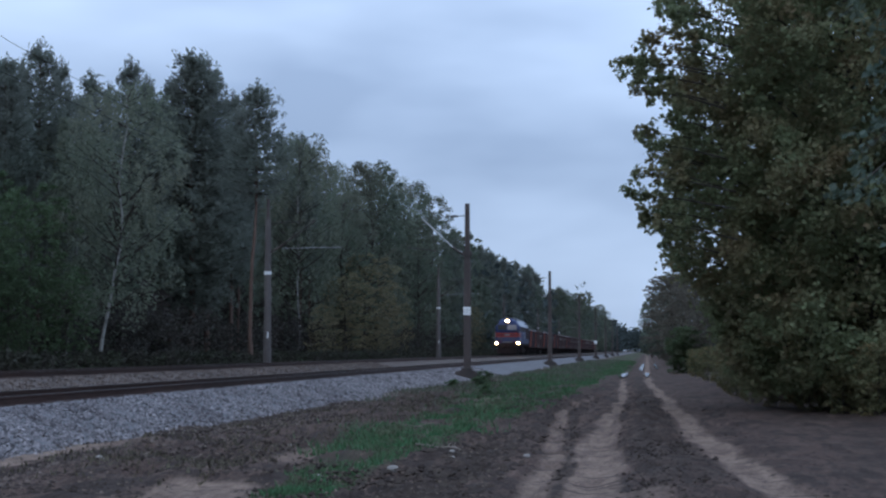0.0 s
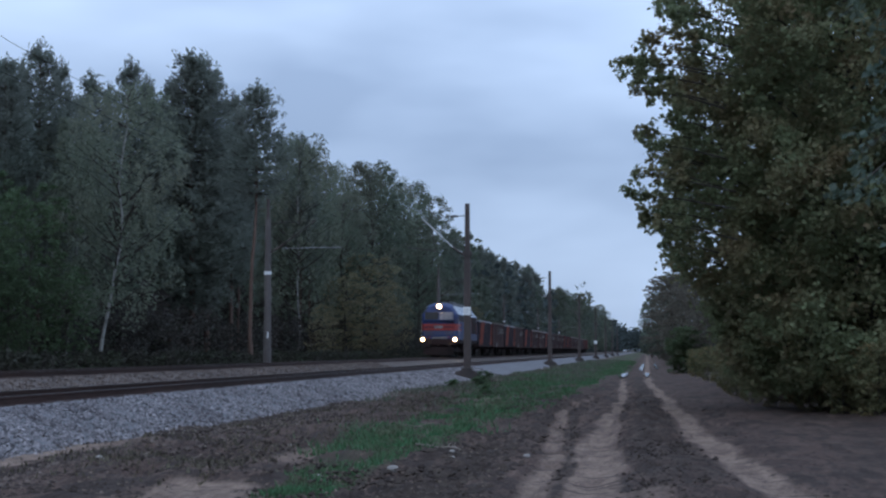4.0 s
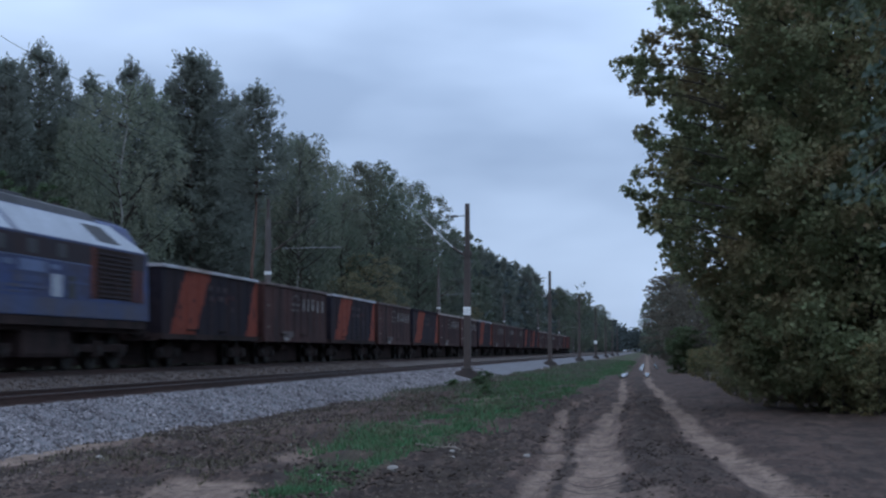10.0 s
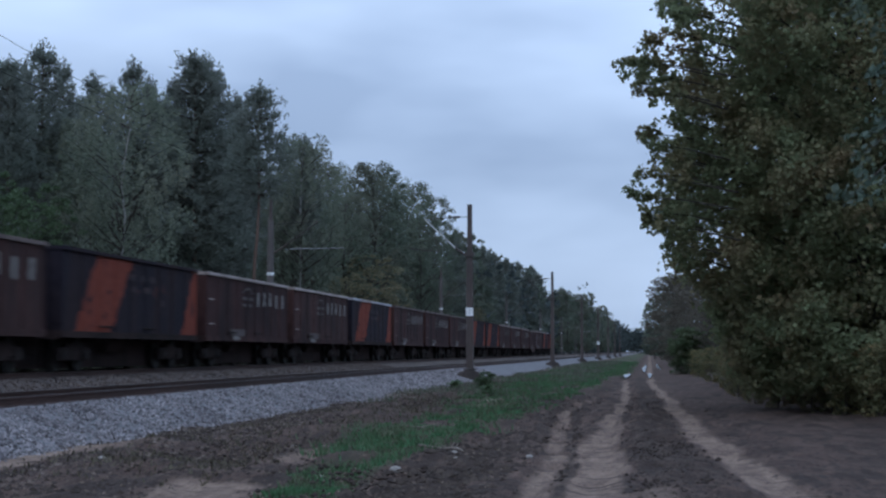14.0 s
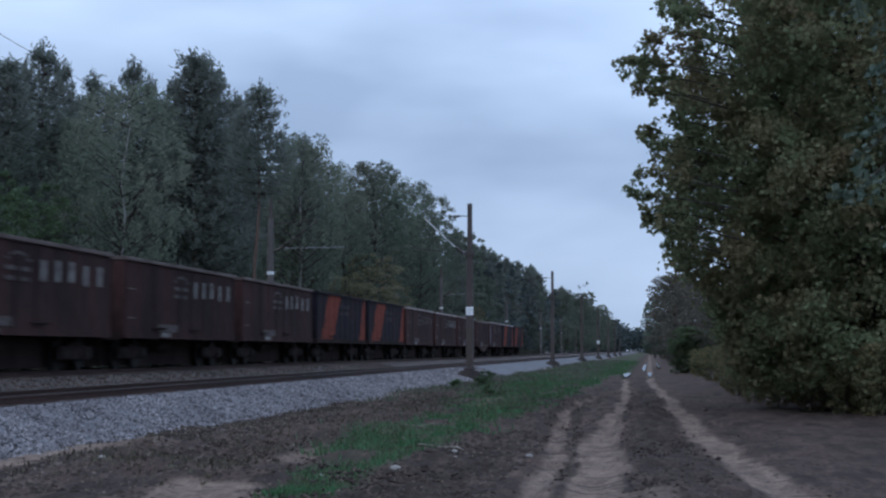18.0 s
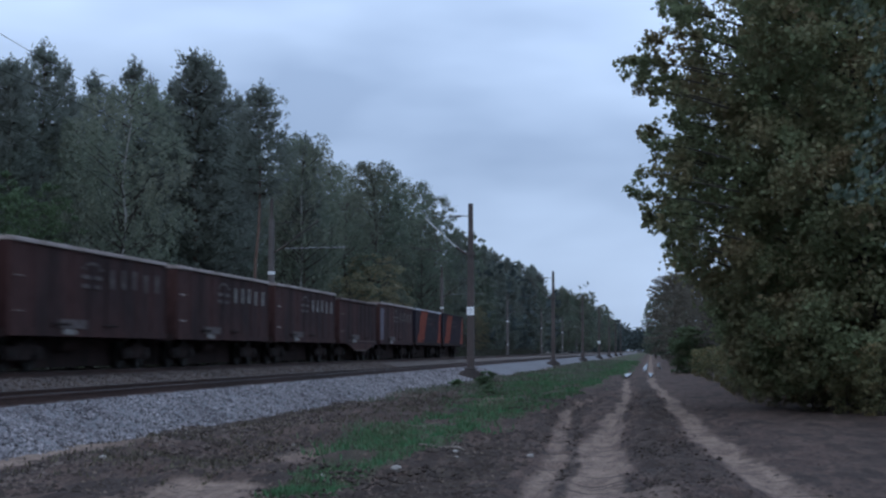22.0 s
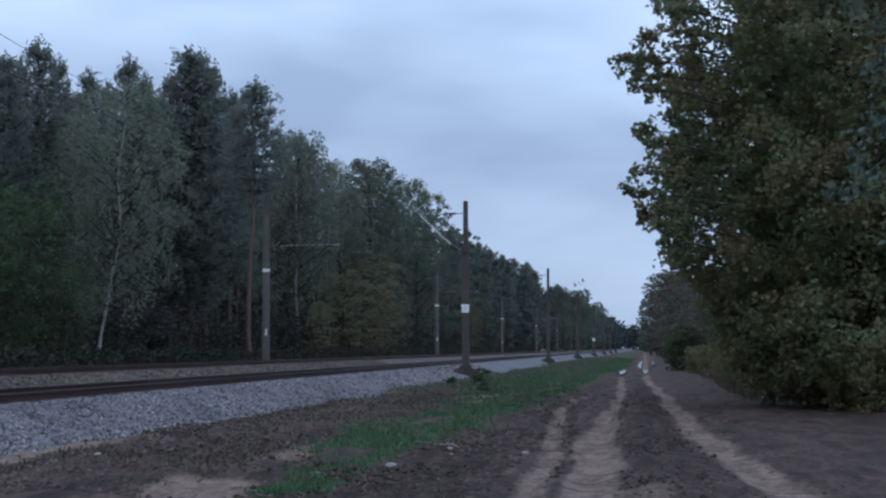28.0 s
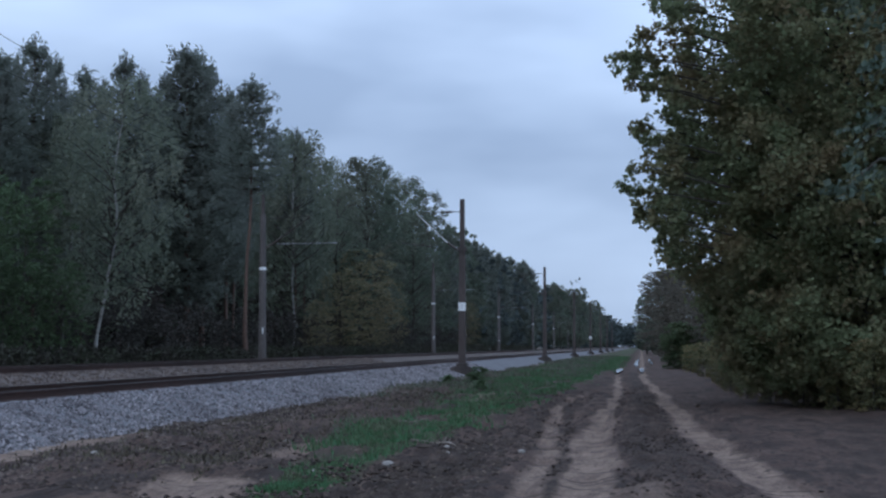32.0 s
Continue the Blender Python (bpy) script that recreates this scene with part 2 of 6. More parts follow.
# Dusty beige, with the sky's reflection on the top edge painted in.
M_RIM = mat("wagon_dusty_skylit_rim", (0.36, 0.30, 0.28), 0.8, 0.2, 0.8, 9, 0.3, second=(0.26, 0.21, 0.19), each=0.15)
M_RIMBLUE = mat("wagon_grey_rim", (0.40, 0.41, 0.44), 0.8, 0.2, 0.8, 9, 0.3, second=(0.30, 0.28, 0.29))
M_STENCIL = mat("stencil_white", (0.235, 0.22, 0.205), 0.8, 0.3, 4.5, 14, 0.0, second=(0.085, 0.066, 0.062), mixpos=0.54)
M_PATCH = mat("wagon_pale_patch", (0.115, 0.105, 0.130), 0.85, 0.4, 1.9, 7, 0.2, second=(0.055, 0.036, 0.038), mixpos=0.47, stretch=(1, 1, 0.5))
M_LAMP = glow("lamp_glow", (1.0, 0.66, 0.30), 260.0)
# Emission colours that imitate the warm halo round a lit lamp.
M_HALO = glow("lamp_halo_glow", (1.0, 0.40, 0.10), 1.6)
M_INNERHALO = glow("lamp_inner_halo_glow", (1.0, 0.62, 0.26), 7.0)
M_BEAM = mat("dark_red_beam", (0.026, 0.010, 0.010), 0.7, 0.25, 1.2, 10, 0.1, second=(0.022, 0.014, 0.013))
M_DIMSTENCIL = mat("faded_stencil", (0.110, 0.092, 0.088), 0.85, 0.3, 3.5, 12, 0.0, second=(0.055, 0.036, 0.034), mixpos=0.48)
M_REDLENS = mat("red_lens", (0.25, 0.03, 0.03), 0.3, 0.1, 2, 8, 0)
M_WATER = mat("puddle_water", (0.035, 0.03, 0.028), 0.22, 0.1, 1, 5, 0, spec=0.6)

# ------------------------------------------------------------------ mesh helpers


def mesh_of(name, verts, faces, material, smooth=False):
    """A mesh from arrays: faces all of one size."""
    verts, faces = np.asarray(verts, dtype=np.float32), np.asarray(faces, dtype=np.int32)
    me = bpy.data.meshes.new(name)
    k = faces.shape[1]
    me.vertices.add(len(verts))
    me.vertices.foreach_set("co", verts.ravel())
    me.loops.add(faces.size)
    me.loops.foreach_set("vertex_index", faces.ravel())
    me.polygons.add(len(faces))
    me.polygons.foreach_set("loop_start", np.arange(0, faces.size, k, dtype=np.int32))
    me.polygons.foreach_set("use_smooth", np.full(len(faces), smooth))
    me.materials.append(material)
    me.update(calc_edges=True)
    return me


def piece(name, me, parent=None, label="", at=None):
    ob = new(name, me)
    if parent:
        ob.parent = parent
    if at:
        ob.matrix_basis = at
    return tagged(ob, label)


def part(name, bm, material, parent, label="", at=None, smooth=False):
    """Links a bmesh as one mesh object under a thing or a part."""
    me = bpy.data.meshes.new(name)
    if smooth:
        for f in bm.faces:
            f.smooth = True
    bm.to_mesh(me)
    bm.free()
    me.materials.append(material)
    return piece(name, me, parent, label, at)


def thing(name, label, category, at=None, group="", kind=""):
    ob = new(name)
    ob.empty_display_size = 0.3
    if at:
        ob.matrix_basis = at
    return tagged(ob, label, category, group, kind)


def box(bm, x0, x1, y0, y1, z0, z1, bevel=0.0):
    vs = [bm.verts.new((x, y, z)) for x in (x0, x1) for y in (y0, y1) for z in (z0, z1)]
    fs = [bm.faces.new([vs[i] for i in q]) for q in ((0, 1, 3, 2), (4, 6, 7, 5), (0, 4, 5, 1), (2, 3, 7, 6), (0, 2, 6, 4), (1, 5, 7, 3))]
    if bevel:
        es = list({e for f in fs for e in f.edges})
        bmesh.ops.bevel(bm, geom=es, offset=bevel, segments=2, affect="EDGES", profile=0.6)
    return bm


def boxes(*rows, bevel=0.0):
    bm = bmesh.new()
    for r in rows:
        box(bm, *r, bevel=bevel)
    return bm


def rod(bm, a, b, r0, r1=None, sides=8):
    """A closed round bar from a to b."""
    a, b = Vector(a), Vector(b)
    r1 = r0 if r1 is None else r1
    q = (b - a).to_track_quat("Z", "Y")
    rings = []
    for c, r in ((a, r0), (b, r1)):
        rings.append([bm.verts.new(c + q @ Vector((r * math.cos(2 * math.pi * i / sides), r * math.sin(2 * math.pi * i / sides), 0))) for i in range(sides)])
    for i in range(sides):
        j = (i + 1) % sides
        bm.faces.new((rings[0][i], rings[0][j], rings[1][j], rings[1][i]))
    bm.faces.new(rings[0][::-1])
    bm.faces.new(rings[1])
    return bm


def rods(*rows, sides=8):
    bm = bmesh.new()
    for r in rows:
        rod(bm, *r, sides=sides)
    return bm


def prism(profile, y0, y1, axis="y"):
    """A profile of (x, z) points, drawn out along y."""
    bm = bmesh.new()
    a = [bm.verts.new((x, y0, z)) for x, z in profile]
    b = [bm.verts.new((x, y1, z)) for x, z in profile]
    bm.faces.new(a[::-1])
    bm.faces.new(b)
    for i in range(len(a)):
        j = (i + 1) % len(a)
        bm.faces.new((a[i], a[j], b[j], b[i]))
    bmesh.ops.recalc_face_normals(bm, faces=bm.faces)
    return bm


def tube(pts, radii, sides=7):
    """Arrays of a tapered tube along points."""
    pts = np.asarray(pts, float)
    d = np.gradient(pts, axis=0)
    d /= np.linalg.norm(d, axis=1)[:, None] + 1e-9
    ref = np.where(np.abs(d[:, 2:3]) > 0.9, np.array([[1.0, 0, 0]]), np.array([[0, 0, 1.0]]))
    u = np.cross(d, ref)
    u /= np.linalg.norm(u, axis=1)[:, None]
    w = np.cross(d, u)
    a = np.arange(sides) * 2 * math.pi / sides
    v = pts[:, None] + np.asarray(radii)[:, None, None] * (u[:, None] * np.cos(a)[None, :, None] + w[:, None] * np.sin(a)[None, :, None])
    n = len(pts)
    i, j = np.meshgrid(np.arange(n - 1), np.arange(sides), indexing="ij")
    k = (j + 1) % sides
    f = np.stack([i * sides + j, i * sides + k, (i + 1) * sides + k, (i + 1) * sides + j], -1).reshape(-1, 4)
    return v.reshape(-1, 3), f


def gather(parts):
    vs, fs, o = [], [], 0
    for v, f in parts:
        vs.append(v)
        fs.append(f + o)
        o += len(v)
    return np.concatenate(vs), np.concatenate(fs)


def unit(v):
    return v / (np.linalg.norm(v, axis=-1, keepdims=True) + 1e-9)


def leaves(c, size, rng, flat=0.4, long=1.5, heading=None, spread=1.0):
    """One pointed, folded four-cornered leaf at each centre c."""
    n = len(c)
    h = rng.normal(size=(n, 3)) * spread
    if heading is not None:
        h = h + heading
    h[:, 2] *= 0.7
    h = unit(h)
    nor = rng.normal(size=(n, 3)) * (1 - flat)
    nor[:, 2] += flat * 1.6
    s = unit(np.cross(nor, h))
    up = np.cross(h, s)
    z = size * rng.uniform(0.6, 1.3, (n, 1))
    a = c - h * z * long * 0.5
    b = c + h * z * long * 0.5 - up * z * 0.1
    l = c - s * z * 0.5 + up * z * 0.13
    r = c + s * z * 0.5 + up * z * 0.13
    v = np.stack([a, l, b, r], 1).reshape(-1, 3)
    return v, np.arange(n * 4).reshape(-1, 4)


def tree_thing(name, label, category, limbs, leaf, m_bark, m_leaf, m_limb=None):
    t = thing(name, label, category)
    piece("trunk", mesh_of("trunk", *limbs[0], m_bark, True), t)
    tagged(piece("branchwork", mesh_of("branchwork", *gather(limbs[1:]), m_limb or m_bark), t), kind="stuff")
    piece("crown", mesh_of("crown", *leaf, m_leaf), t)
    return t


def pine(seed, bare=0.3, wide=1.0, label="tall dark-green pine with a reddish bare trunk", dens=1.0, thick=0.10, top=0.56, lean=(0, 0), boughs=8):
    """A unit pine, 10 m high: rising boughs that end in upright tufts, round a denser heart; bare: the trunk's share without limbs."""
    rng = np.random.default_rng(seed)
    hh = 10.0
    zs = np.linspace(0, hh, 12)
    bend = np.cumsum(rng.normal(0, 0.03, (12, 2)), 0) + np.outer(zs / hh, lean)
    bend -= np.outer(zs / hh, bend[-1] - np.array(lean))
    axis = np.column_stack([bend, zs])
    tubes = [tube(axis, np.linspace(thick, 0.015, 12) + 0.02 * (zs < 0.5))]
    cs, hs, core = [], [], []
    sway = rng.uniform(0, 6.28, 3)
    z = hh * bare
    while z < hh * 0.97:
        f = (z / hh - bare) / (1 - bare)
        reach = wide * (0.10 + 1.72 * min(1, 0.45 + f * 2.4) * (1 - f) ** top)
        base = np.array([np.interp(z, zs, axis[:, 0]), np.interp(z, zs, axis[:, 1]), z])
        a0 = rng.uniform(0, 6.28)
        for k in range(boughs):
            a = a0 + k * 6.283 / boughs + rng.normal(0, 0.25)
            lobe = 1 + 0.16 * math.sin(3 * a + sway[0] + z * 1.1) + 0.12 * math.sin(2 * a + sway[1] - z * 1.9)
            le = min(reach * lobe * rng.uniform(0.68, 1.06), 0.12 + 1.1 * reach)
            tip = base + np.array([math.cos(a) * le, math.sin(a) * le, le * (0.10 + 0.42 * f) + rng.normal(0, 0.09)])
            mid = (base + tip) / 2 - np.array([0, 0, 0.08 * le])
            tubes.append(tube([base, mid, tip], [0.026, 0.016, 0.005], 4))
            m = max(3, int(le * 6.0))
            u = rng.uniform(0.42, 1.03, m)[:, None]
            cs.append(base + (tip - base) * u + rng.normal(0, 0.05 + 0.07 * le, (m, 3)) * [1, 1, 0.8])
            hs.append(np.tile(unit(0.55 * unit(tip - base) + np.array([0, 0, 0.8])), (m, 1)))
        for k in range(int(24 * reach)):
            a, q = rng.uniform(0, 6.28), reach * 0.68 * rng.uniform(0, 1) ** 0.5
            core.append(base + np.array([math.cos(a) * q, math.sin(a) * q, q * 0.2 + rng.uniform(-0.25, 0.25)]))
        z += 0.40 / dens * rng.uniform(0.8, 1.2)
    for dx, dy, le in [(0, 0, 0.5), (0.13, 0.05, 0.26), (-0.10, 0.11, 0.22), (0.02, -0.15, 0.25)]:
        u = np.linspace(0, 1, 6)[:, None]
        cs.append(axis[-1] + np.array([dx, dy, -0.55]) + u * np.array([dx * 0.8, dy * 0.8, le]))
        hs.append(np.tile([0, 0, 1.6], (6, 1)))
    c, h, core = np.concatenate(cs), np.concatenate(hs), np.array(core)
    k = 13 if dens > 0.8 else 5
    h = np.repeat(h, k, 0)
    c = np.repeat(c, k, 0) + h * rng.uniform(-0.09, 0.09, (len(h), 1)) + rng.normal(0, 0.055, (len(h), 3))
    needles = leaves(c, 0.044 if dens > 0.8 else 0.12, rng, 0.15, 3.4, h * 1.5)
    core = np.repeat(core, 8, 0) + rng.normal(0, 0.16, (len(core) * 8, 3))
    inner = leaves(core, 0.08 if dens > 0.8 else 0.13, rng, 0.3, 2.6, np.array([0, 0, 0.7]))
    return tree_thing("pine_tree", label, "tree", tubes, gather([needles, inner]), M_BARK, M_NEEDLE, M_WOOD)


def broadleaf(seed, wide=1.0, low=0.12, m_leaf=None, label="leafy green broadleaf tree at the wood's edge", leaf=0.098, n_clump=340, per=27, name="broadleaf_tree", droop=0.0, lean=(0, 0), bark=None, trunk=0.13, fork=0.25, gap=0.36, heart=750):
    """A unit broadleaf tree, 10 m high, of limbs that end in clumps of leaves."""
    rng = np.random.default_rng(seed)
    hh = 10.0
    zs = np.linspace(0, hh * 0.94, 10)
    bend = np.cumsum(rng.normal(0, 0.07, (10, 2)), 0) + np.outer(np.minimum(1, zs / 4.2), lean)
    axis = np.column_stack([bend, zs])
    tubes = [tube(axis, np.linspace(trunk, 0.015, 10) + 0.25 * trunk * (zs < 0.5))]
    cs = []
    for i in range(n_clump):
        f = rng.uniform(0, 1) ** 0.8
        z = hh * (low + (0.99 - low) * f)
        r = wide * 2.5 * (0.12 + 0.88 * max(0.0, 1 - abs(1.85 * f - 0.88) ** 2.6) ** 0.55) * rng.uniform(0.1, 1.0) ** 0.5
        a = rng.uniform(0, 6.28)
        zb = max(hh * fork * 0.5, z - r * 0.75)
        base = np.array([np.interp(zb, zs, axis[:, 0]), np.interp(zb, zs, axis[:, 1]), zb])
        tip = np.array([np.interp(z, zs, axis[:, 0]) + math.cos(a) * r, np.interp(z, zs, axis[:, 1]) + math.sin(a) * r, z])
        if i % 4 == 0:
            mid = base * 0.5 + tip * 0.5 + rng.normal(0, 0.1, 3)
            tubes.append(tube([base, mid, tip], [0.028, 0.016, 0.005], 4))
        rad = gap * rng.uniform(0.55, 1.25)
        q = unit(rng.normal(size=(per, 3))) * rad * rng.uniform(0.35, 1.0, (per, 1)) * [1, 1, 0.65]
        if droop:
            q[:, 2] -= rng.uniform(0, droop, per) ** 1.3
        cs.append(tip + q)
    c = np.concatenate(cs)
    down = np.array([0, 0, -0.7 if droop else -0.15])
    f = rng.uniform(0.03, 0.9, heart)
    z = hh * (low + (0.99 - low) * f)
    r = wide * 1.75 * (0.12 + 0.88 * np.maximum(0.0, 1 - np.abs(1.85 * f - 0.88) ** 2.6) ** 0.55) * rng.uniform(0, 1, heart) ** 0.5
    a = rng.uniform(0, 6.28, heart)
    inner = np.column_stack([np.interp(z, zs, axis[:, 0]) + np.cos(a) * r, np.interp(z, zs, axis[:, 1]) + np.sin(a) * r, z])
    crown = gather([leaves(c, leaf, rng, 0.45, 1.5, down), leaves(inner, leaf * 1.8, rng, 0.45, 1.4, down)])
    return tree_thing(name, label, "tree", tubes, crown, bark or M_WOOD, m_leaf or M_LEAF, M_WOOD)


def put(master, x, y, z, h, turn, wide=1.0, label=""):
    """A copy of a unit tree at x, y, of the height h."""
    k = h / 10.0
    own = master.scale
    m = pose(x, y, z, 0, 0, turn) @ Matrix.Diagonal((k * wide / own.x, k * wide / own.y, k / own.z, 1))
    return tagged(copy_thing(master, m), label)


# ------------------------------------------------------------------ ground
NEAR_X, NEAR_Z = -12.0, 0.69      # middle of the near track, height of its rail heads
FAR_X, FAR_Z = -16.45, 0.96       # middle of the far track


def smooth(a, b, v):
    t = np.clip((v - a) / (b - a), 0, 1)
    return t * t * (3 - 2 * t)


def wave(x, y, s, seed=0.0):
    """A cheap smooth noise on arrays."""
    return (np.sin(x * 1.7 / s + 2.1 * np.sin(y * 0.9 / s + seed)) + np.sin(y * 1.3 / s + 1.7 * np.sin(x * 1.1 / s + seed * 2.3)) + np.sin((x + y) * 2.3 / s + seed)) / 3


def lattice(i, j, seed):
    v = np.sin(i * 127.1 + j * 311.7 + seed * 74.7) * 43758.5453
    return v - np.floor(v)


def rough_noise(x, y, s, seed=0.0):
    """Value noise on arrays, -1 to 1, in lumps of the size s, longer along the road."""
    u, v = x / s, y / (s * 2.6)
    i, j = np.floor(u), np.floor(v)
    f, g = u - i, v - j
    f, g = f * f * (3 - 2 * f), g * g * (3 - 2 * g)
    a = lattice(i, j, seed) * (1 - f) + lattice(i + 1, j, seed) * f
    b = lattice(i, j + 1, seed) * (1 - f) + lattice(i + 1, j + 1, seed) * f
    return (a * (1 - g) + b * g) * 2 - 1


PUDDLES = ((-1.42, 106, 0.19, 8), (0.0, 108, 0.15, 9), (-0.46, 158, 0.16, 34), (0.84, 172, 0.15, 30))


def rut_lines(y):
    """The middles of the wheel tracks in the dirt road, at a distance y along it."""
    left = -0.64 - 0.20 * smooth(17, 32, y) + 0.04 * smooth(32, 45, y) - 0.56 * smooth(46, 105, y)
    right = np.interp(y, (16, 17.4, 23, 28, 38.6, 51.7, 79, 110), (1.62, 1.54, 1.24, 0.98, 0.76, 0.58, 0.08, 0.0))
    left = left + 0.05 * np.sin(y * 0.62) + 0.03 * np.sin(y * 1.7 + 1)
    right = right + 0.06 * np.sin(y * 0.48 + 2) + 0.03 * np.sin(y * 1.9)
    tread = np.interp(y, (16, 18, 24, 30, 41, 50, 58), (-1.22, -1.25, -1.36, -1.66, -2.05, -1.96, -1.55)) + 0.03 * np.sin(y * 0.9)
    return left, right, tread


def ground_z(x, y):
    left, right, tread = rut_lines(y)
    near = smooth(105, 50, y)
    z = (0.01 + 0.03 * near) * wave(x, y * 0.4, 2.4) + 0.035 * rough_noise(x, y, 0.8, 1.0) * near + 0.02 * rough_noise(x, y, 0.3, 2.0) * near
    z -= 0.07 * np.exp(-((x - left) / 0.28) ** 2) + 0.07 * np.exp(-((x - right) / 0.26) ** 2) + 0.06 * np.exp(-((x - tread) / 0.2) ** 2)
    z += 0.05 * np.exp(-((x - left - 0.75) / 0.35) ** 2) + 0.06 * np.exp(-((x - tread + 0.5) / 0.4) ** 2)
    rough = smooth(-1.6, -2.4, x) * smooth(-8.9, -7.5, x)
    z += near * rough * (0.10 * rough_noise(x, y, 1.3, 3.0) + 0.07 * rough_noise(x, y, 0.5, 5.0) + 0.04 * rough_noise(x, y, 0.25, 7.0))
    mid = np.exp(-((x - 0.5 * (left + right)) / 0.55) ** 4) + 0.8 * np.exp(-((x - tread) / 0.5) ** 2)
    z += near * mid * (0.08 * rough_noise(x, y, 0.5, 6.0) + 0.07 * rough_noise(x, y, 0.25, 8.0))
    for px, py, rx, ry in PUDDLES:
        z -= 0.15 * np.exp(-((x - px) / (rx * 1.25)) ** 4 - ((y - py) / (ry * 1.1)) ** 4)
    z += 0.25 * smooth(4.0, 8.0, x)
    bed = smooth(-8.6, -10.2, x)
    z = z * (1 - bed) + bed * 0.25
    z += 0.5 * smooth(-18.6, -20.5, x)
    return z


def axis_steps(a, b, step, grow, far):
    out, v, s = [], a, step
    while v < b:
        out.append(v)
        v += step
    while v < far:
        out.append(v)
        step *= grow
        v += step
    return out + [far]


gx = sorted([-v for v in axis_steps(9.0, 9.4, 0.4, 1.25, 2500)] + list(np.arange(-8.95, 6.0, 0.14)) + axis_steps(6.0, 9.0, 0.4, 1.25, 2500))
gy = sorted([-v for v in axis_steps(-8.0, 0.0, 1.0, 1.4, 600)] + list(np.arange(8.5, 15.5, 0.5)) + axis_steps(15.5, 46, 0.14, 1.025, 4000))
GX, GY = np.meshgrid(np.array(gx), np.array(gy))
GZ = ground_z(GX, GY)
cols, lines_n = len(gx), len(gy)
I, J = np.meshgrid(np.arange(lines_n - 1), np.arange(cols - 1), indexing="ij")
quads = np.stack([I * cols + J, I * cols + J + 1, (I + 1) * cols + J + 1, (I + 1) * cols + J], -1).reshape(-1, 4)


def ground_material():
    m = bpy.data.materials.new("dirt_road_soil")
    m.use_nodes = True
    n, l = m.node_tree.nodes, m.node_tree.links
    b = n["Principled BSDF"]
    b.inputs["Roughness"].default_value = 0.95
    b.inputs["Specular IOR Level"].default_value = 0.2
    co, longer = n.new("ShaderNodeTexCoord"), n.new("ShaderNodeMapping")
    longer.inputs["Scale"].default_value = (1, 0.24, 1)
    l.new(co.outputs["Object"], longer.inputs["Vector"])

    def tex(scale, detail=5, rough=0.6):
        t = n.new("ShaderNodeTexNoise")
        t.inputs["Scale"].default_value, t.inputs["Detail"].default_value, t.inputs["Roughness"].default_value = scale, detail, rough
        l.new(longer.outputs["Vector"], t.inputs["Vector"])
        return t

    def mix(fac, a, bcol):
        c = n.new("ShaderNodeMix")
        c.data_type = "RGBA"
        l.new(fac, c.inputs[0])
        for i, v in ((6, a), (7, bcol)):
            if isinstance(v, tuple):
                c.inputs[i].default_value = (*v, 1)
            else:
                l.new(v, c.inputs[i])
        return c.outputs[2]

    def span(socket, lo, hi, to0=0.0, to1=1.0):
        r = n.new("ShaderNodeMapRange")
        r.inputs["From Min"].default_value, r.inputs["From Max"].default_value = lo, hi
        r.inputs["To Min"].default_value, r.inputs["To Max"].default_value = to0, to1
        l.new(socket, r.inputs["Value"])
        return r.outputs["Result"]

    def cover(name, amount, t):
        at = n.new("ShaderNodeAttribute")
        at.attribute_name = name
        q = n.new("ShaderNodeMath")
        q.operation = "MULTIPLY_ADD"
        q.inputs[1].default_value = amount
        l.new(t.outputs["Fac"], q.inputs[0])
        l.new(at.outputs["Fac"], q.inputs[2])
        return span(q.outputs["Value"], 0.5 + amount * 0.5 - 0.2, 0.5 + amount * 0.5 + 0.2)

    broad, mid, fine, lump = tex(0.45), tex(3.2), tex(22), tex(1.5)
    across = n.new("ShaderNodeMapping")
    across.inputs["Scale"].default_value = (0.55, 2.4, 1)
    l.new(co.outputs["Object"], across.inputs["Vector"])
    tread = n.new("ShaderNodeTexNoise")
    tread.inputs["Scale"].default_value, tread.inputs["Detail"].default_value, tread.inputs["Distortion"].default_value = 1.6, 3, 0.6
    l.new(across.outputs["Vector"], tread.inputs["Vector"])
    chunk = tex(7.5, 6, 0.72)
    soil = mix(span(broad.outputs["Fac"], 0.42, 0.62), (0.056, 0.034, 0.027), (0.080, 0.050, 0.039))
    soil = mix(span(mid.outputs["Fac"], 0.52, 0.64), soil, (0.104, 0.067, 0.052))
    soil = mix(span(lump.outputs["Fac"], 0.52, 0.60), soil, (0.036, 0.023, 0.018))
    soil = mix(span(chunk.outputs["Fac"], 0.53, 0.62), soil, (0.028, 0.018, 0.014))
    sand = mix(span(mid.outputs["Fac"], 0.42, 0.60), (0.225, 0.158, 0.122), (0.140, 0.095, 0.074))
    sand = mix(span(tread.outputs["Fac"], 0.54, 0.68), sand, (0.070, 0.047, 0.037))
    sand = mix(span(chunk.outputs["Fac"], 0.58, 0.66), sand, (0.050, 0.033, 0.026))
    turf = mix(span(mid.outputs["Fac"], 0.4, 0.65), (0.036, 0.068, 0.024), (0.052, 0.044, 0.028))
    grit = mix(span(fine.outputs["Fac"], 0.4, 0.65), (0.165, 0.132, 0.110), (0.085, 0.064, 0.053))
    c = mix(cover("turf", 0.7, mid), soil, turf)
    c = mix(cover("grit", 0.9, mid), c, grit)
    c = mix(cover("sand", 1.0, mid), c, sand)
